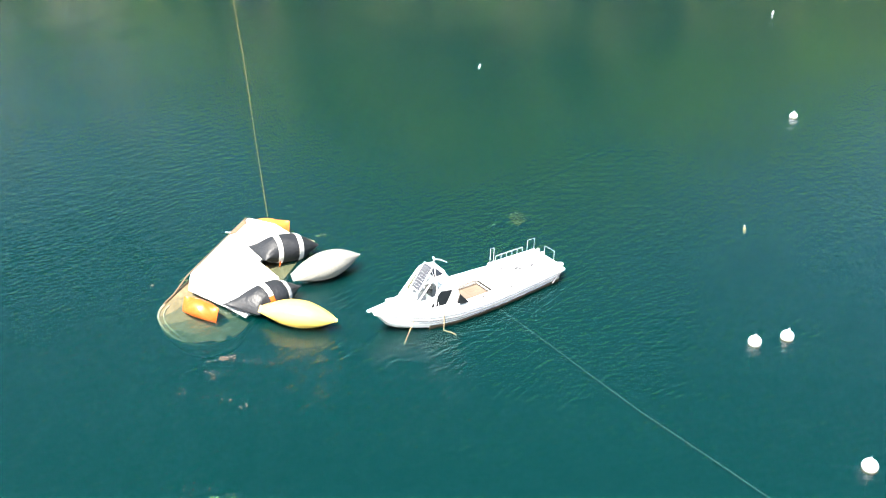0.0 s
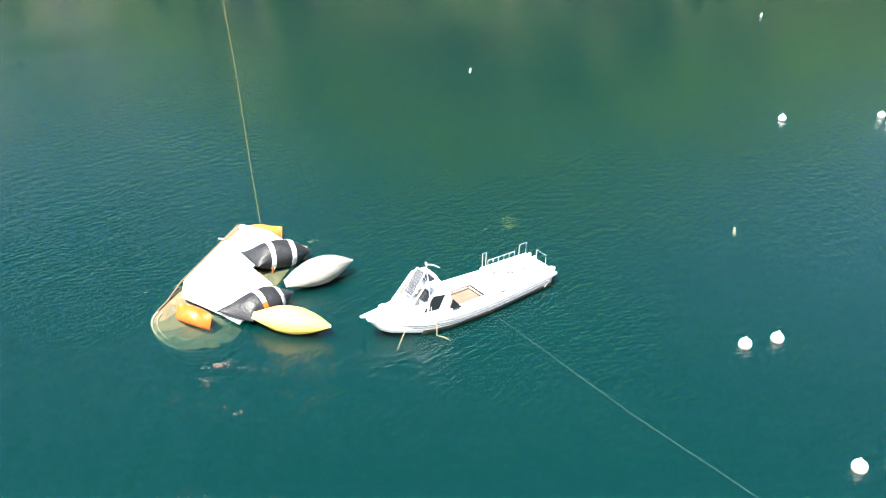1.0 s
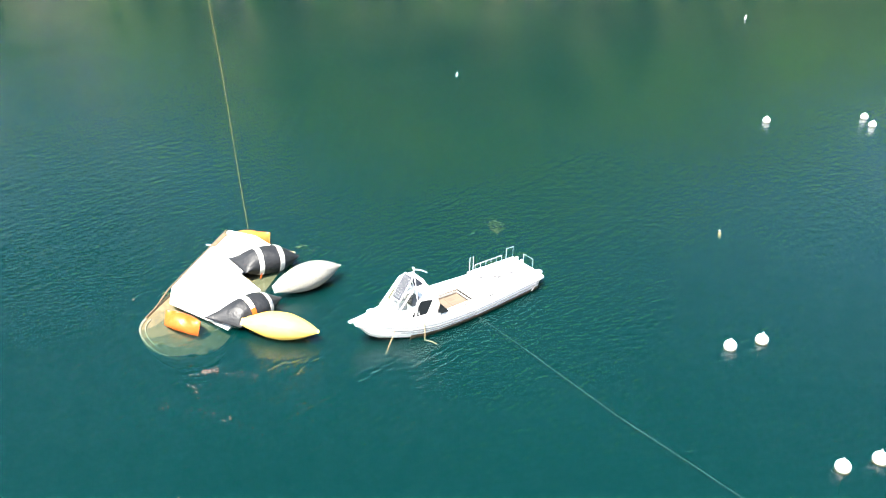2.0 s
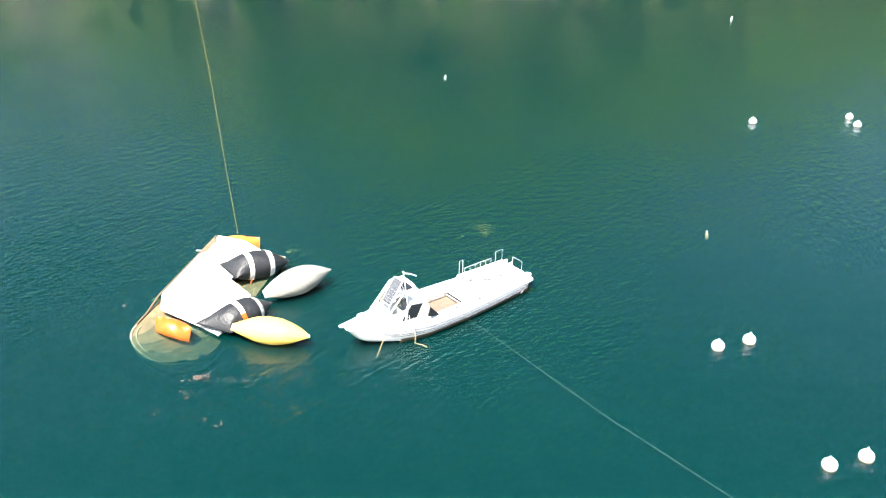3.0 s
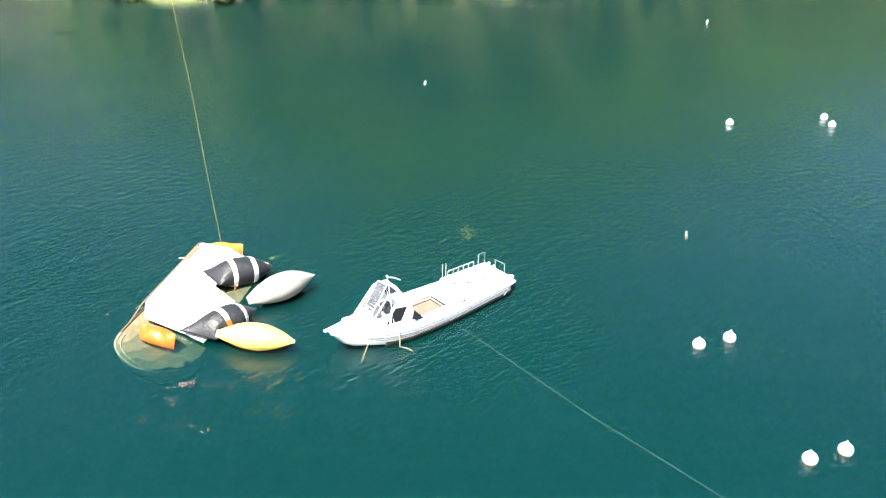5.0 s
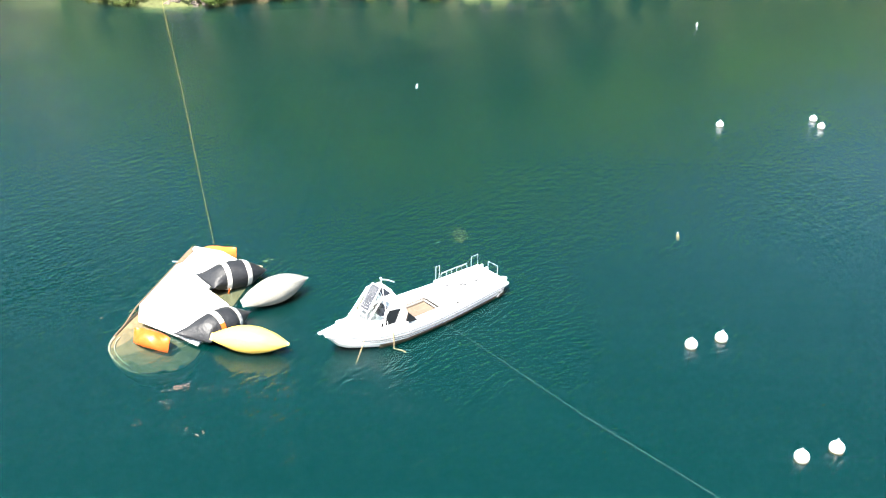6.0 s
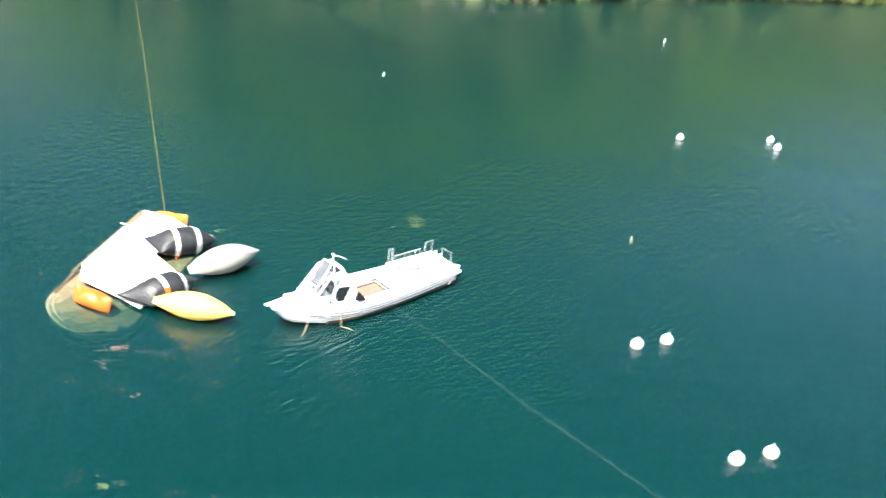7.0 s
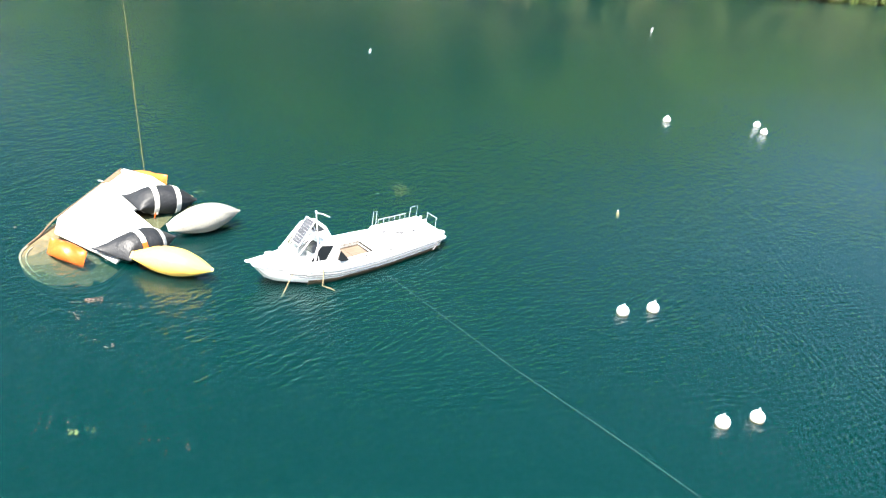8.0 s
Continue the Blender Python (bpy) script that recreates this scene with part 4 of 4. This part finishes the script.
# ---- shore: rocks, shrubs, trees ----
def foliage_mesh(name, clumps, leaf, material, seed, per):
    """Many small leaves gathered round clump centres."""
    rng = random.Random(seed)
    verts, faces = [], []
    for cx, cy, cz, r in clumps:
        for _ in range(per):
            d = Vector((rng.gauss(0, 1), rng.gauss(0, 1), rng.gauss(0, 0.8)))
            p = Vector((cx, cy, cz)) + d.normalized() * r * rng.uniform(0.55, 1.08)
            u = Vector((rng.gauss(0, 1), rng.gauss(0, 1), rng.gauss(0, 0.6))).normalized()
            v = u.cross(d + Vector((0, 0, 0.6))).normalized()
            a, b = u * leaf * rng.uniform(0.6, 1.3), v * leaf * rng.uniform(0.4, 0.8)
            k = len(verts)
            verts += [p - a, p + b, p + a, p - b]
            faces.append((k, k + 1, k + 2, k + 3))
    return mesh_of(name, verts, faces, material)


def shrub_kind(seed, material, leaf=0.10):
    rng = random.Random(seed)
    clumps = [(rng.gauss(0, 0.9), rng.gauss(0, 0.7), rng.uniform(0.3, 1.9), rng.uniform(0.35, 0.75)) for _ in range(16)]
    holder = thing("shrub", Matrix(), "leafy green shrub at the water's edge", "shrub", "shore shrubs")
    ob = new("foliage", foliage_mesh("foliage", clumps, leaf, material, seed, 170))
    ob.parent = holder
    bm = bmesh.new()
    for cx, cy, cz, r in clumps[:7]:
        tube(bm, [(cx * 0.2, cy * 0.2, -0.3), (cx * 0.7, cy * 0.6, cz * 0.6), (cx, cy, cz)], 0.03, 5, 0.4)
    part("stems", bm, M_BARK, holder)
    return holder


def tree_kind(seed, material, tall):
    rng = random.Random(seed)
    holder = thing("tree", Matrix(), "leafy deciduous tree on the wooded slope", "tree", "shore trees")
    bm = bmesh.new()
    lean = Vector((rng.uniform(-0.5, 0.5), rng.uniform(-0.5, 0.5), 0))
    tube(bm, [Vector((0, 0, -0.5)), Vector((0, 0, tall * 0.3)) + lean * 0.4, Vector((0, 0, tall * 0.62)) + lean, Vector((0, 0, tall * 0.9)) + lean * 1.4], tall * 0.022, 8, 0.2)
    clumps = []
    for i in range(22):
        a, h = rng.uniform(0, 6.28), rng.uniform(0.32, 0.95)
        reach = tall * 0.30 * math.sin(math.pi * min(0.97, (h - 0.18) / 0.85)) * rng.uniform(0.5, 1.15)
        tip = Vector((math.cos(a) * reach, math.sin(a) * reach, tall * h)) + lean * h
        tube(bm, [Vector((0, 0, tall * (h - 0.16))) + lean * h * 0.8, tip * 0.6 + Vector((0, 0, tall * (h - 0.1))) * 0.4, tip], tall * 0.008, 5, 0.3)
        clumps += [(*(tip + Vector((rng.gauss(0, 0.6), rng.gauss(0, 0.6), rng.gauss(0, 0.5)))), rng.uniform(0.08, 0.13) * tall) for _ in range(2)]
    part("trunk", bm, M_BARK, holder)
    ob = new("crown", foliage_mesh("crown", clumps, 0.50, material, seed + 50, 110))
    ob.parent = holder
    return holder


def build_shore():
    rng = random.Random(7)
    # rocks
    rocks = []
    for i in range(5):
        bm = bmesh.new()
        bmesh.ops.create_icosphere(bm, subdivisions=3, radius=1.0)
        for v in bm.verts:
            v.co *= 1 + 0.35 * noise.noise(v.co * 1.3 + Vector((i * 7, 0, 0))) + 0.1 * noise.noise(v.co * 4 + Vector((0, i * 5, 0)))
        rocks.append(tagged(part("boulder", bm, M_ROCK), "pale weathered boulder at the water's edge", "rock", "shore boulders"))
    spots = [(4.5, 0.3, 0.6), (7.2, 0.3, 0.5), (8.6, 0.5, 0.6), (10.2, 0.2, 0.4), (11.4, 0.3, 0.35)]
    spots += [(rng.uniform(-27.6, -22.8), rng.uniform(-0.1, 1.6), rng.uniform(0.18, 0.45)) for _ in range(52)]
    spots += [(rng.uniform(-22, 100), rng.uniform(0.1, 0.8), rng.uniform(0.2, 0.4)) for _ in range(14)]
    # pale rock face over the far end of the bay
    spots += [(-58 + 2.6 * k, 2.5 + 2.2 * (k % 3), rng.uniform(1.6, 2.6)) for k in range(5)]
    for i, (x, off, r) in enumerate(spots):
        y = shore_y(x) + off
        m = pose(x, y, height(x, y) + r * 0.2, rng.uniform(-20, 20), rng.uniform(-20, 20), rng.uniform(0, 360)) @ Matrix.Diagonal((r * 1.2, r, r * 0.8, 1))
        ob = rocks[i] if i < 5 else rocks[i % 5].copy()
        if i >= 5:
            scene.collection.objects.link(ob)
        ob.matrix_world = m
    # shrubs along the edge
    kinds = [shrub_kind(21, M_LEAF_SHRUB), shrub_kind(22, M_LEAF_SHRUB), shrub_kind(23, M_LEAF_SHRUB), shrub_kind(24, M_LEAF_SHRUB), shrub_kind(25, M_LEAF_DRY, 0.08)]
    used = set()

    def put(kind, m):
        if kind.name not in used:
            used.add(kind.name)
            kind.matrix_basis = m
            return
        copy_thing(kind, m)

    x = -40.0
    while x < 98:
        for row in range(3):
            xx = x + rng.uniform(-0.7, 0.7)
            bare = -27.6 < xx < -22.6 or 2.5 < xx < 9
            if bare and row == 0:
                continue
            y = shore_y(xx) + 0.05 + row * 1.5 + rng.uniform(-0.4, 0.4)
            k = rng.choices(range(5), (4, 3, 2, 3, 1.6))[0]
            s = rng.uniform(0.75, 1.15) * (0.9 if row == 0 else 1.25)
            put(kinds[k], pose(xx, y, max(0.0, height(xx, y)) - 0.25, 0, 0, rng.uniform(0, 360)) @ Matrix.Diagonal((s, s, s * rng.uniform(0.8, 1.2), 1)))
        x += 1.5
    # trees on the slope
    trees = [tree_kind(41, M_LEAF, 11), tree_kind(42, M_LEAF, 9), tree_kind(43, M_LEAF_DARK, 13), tree_kind(44, M_LEAF, 12), tree_kind(45, M_LEAF_DRY, 8)]
    for row in range(6):
        x = -95.0
        while x < 150:
            xx = x + rng.uniform(-1.6, 1.6)
            tall = between(xx, [(-95, 0.8), (-45, 0.8), (-34, 0.7), (-22, 0.9), (-8, 1.2), (45, 0.9), (80, 1.0), (150, 1.2)])
            y = shore_y(xx) + 6 + row * 6.5 + rng.uniform(-2, 2)
            x += 5.2 + row * 0.5
            if rng.random() < 0.12:
                continue
            s = tall * rng.uniform(0.8, 1.15)
            k = rng.choices(range(5), (4, 3, 3, 3, 1) if xx > -40 else (2, 1, 1, 2, 5))[0]
            put(trees[k], pose(xx, y, height(xx, y) - 0.2, 0, 0, rng.uniform(0, 360)) @ Matrix.Diagonal((s * 1.15, s * 1.15, s, 1)))


build_shore()
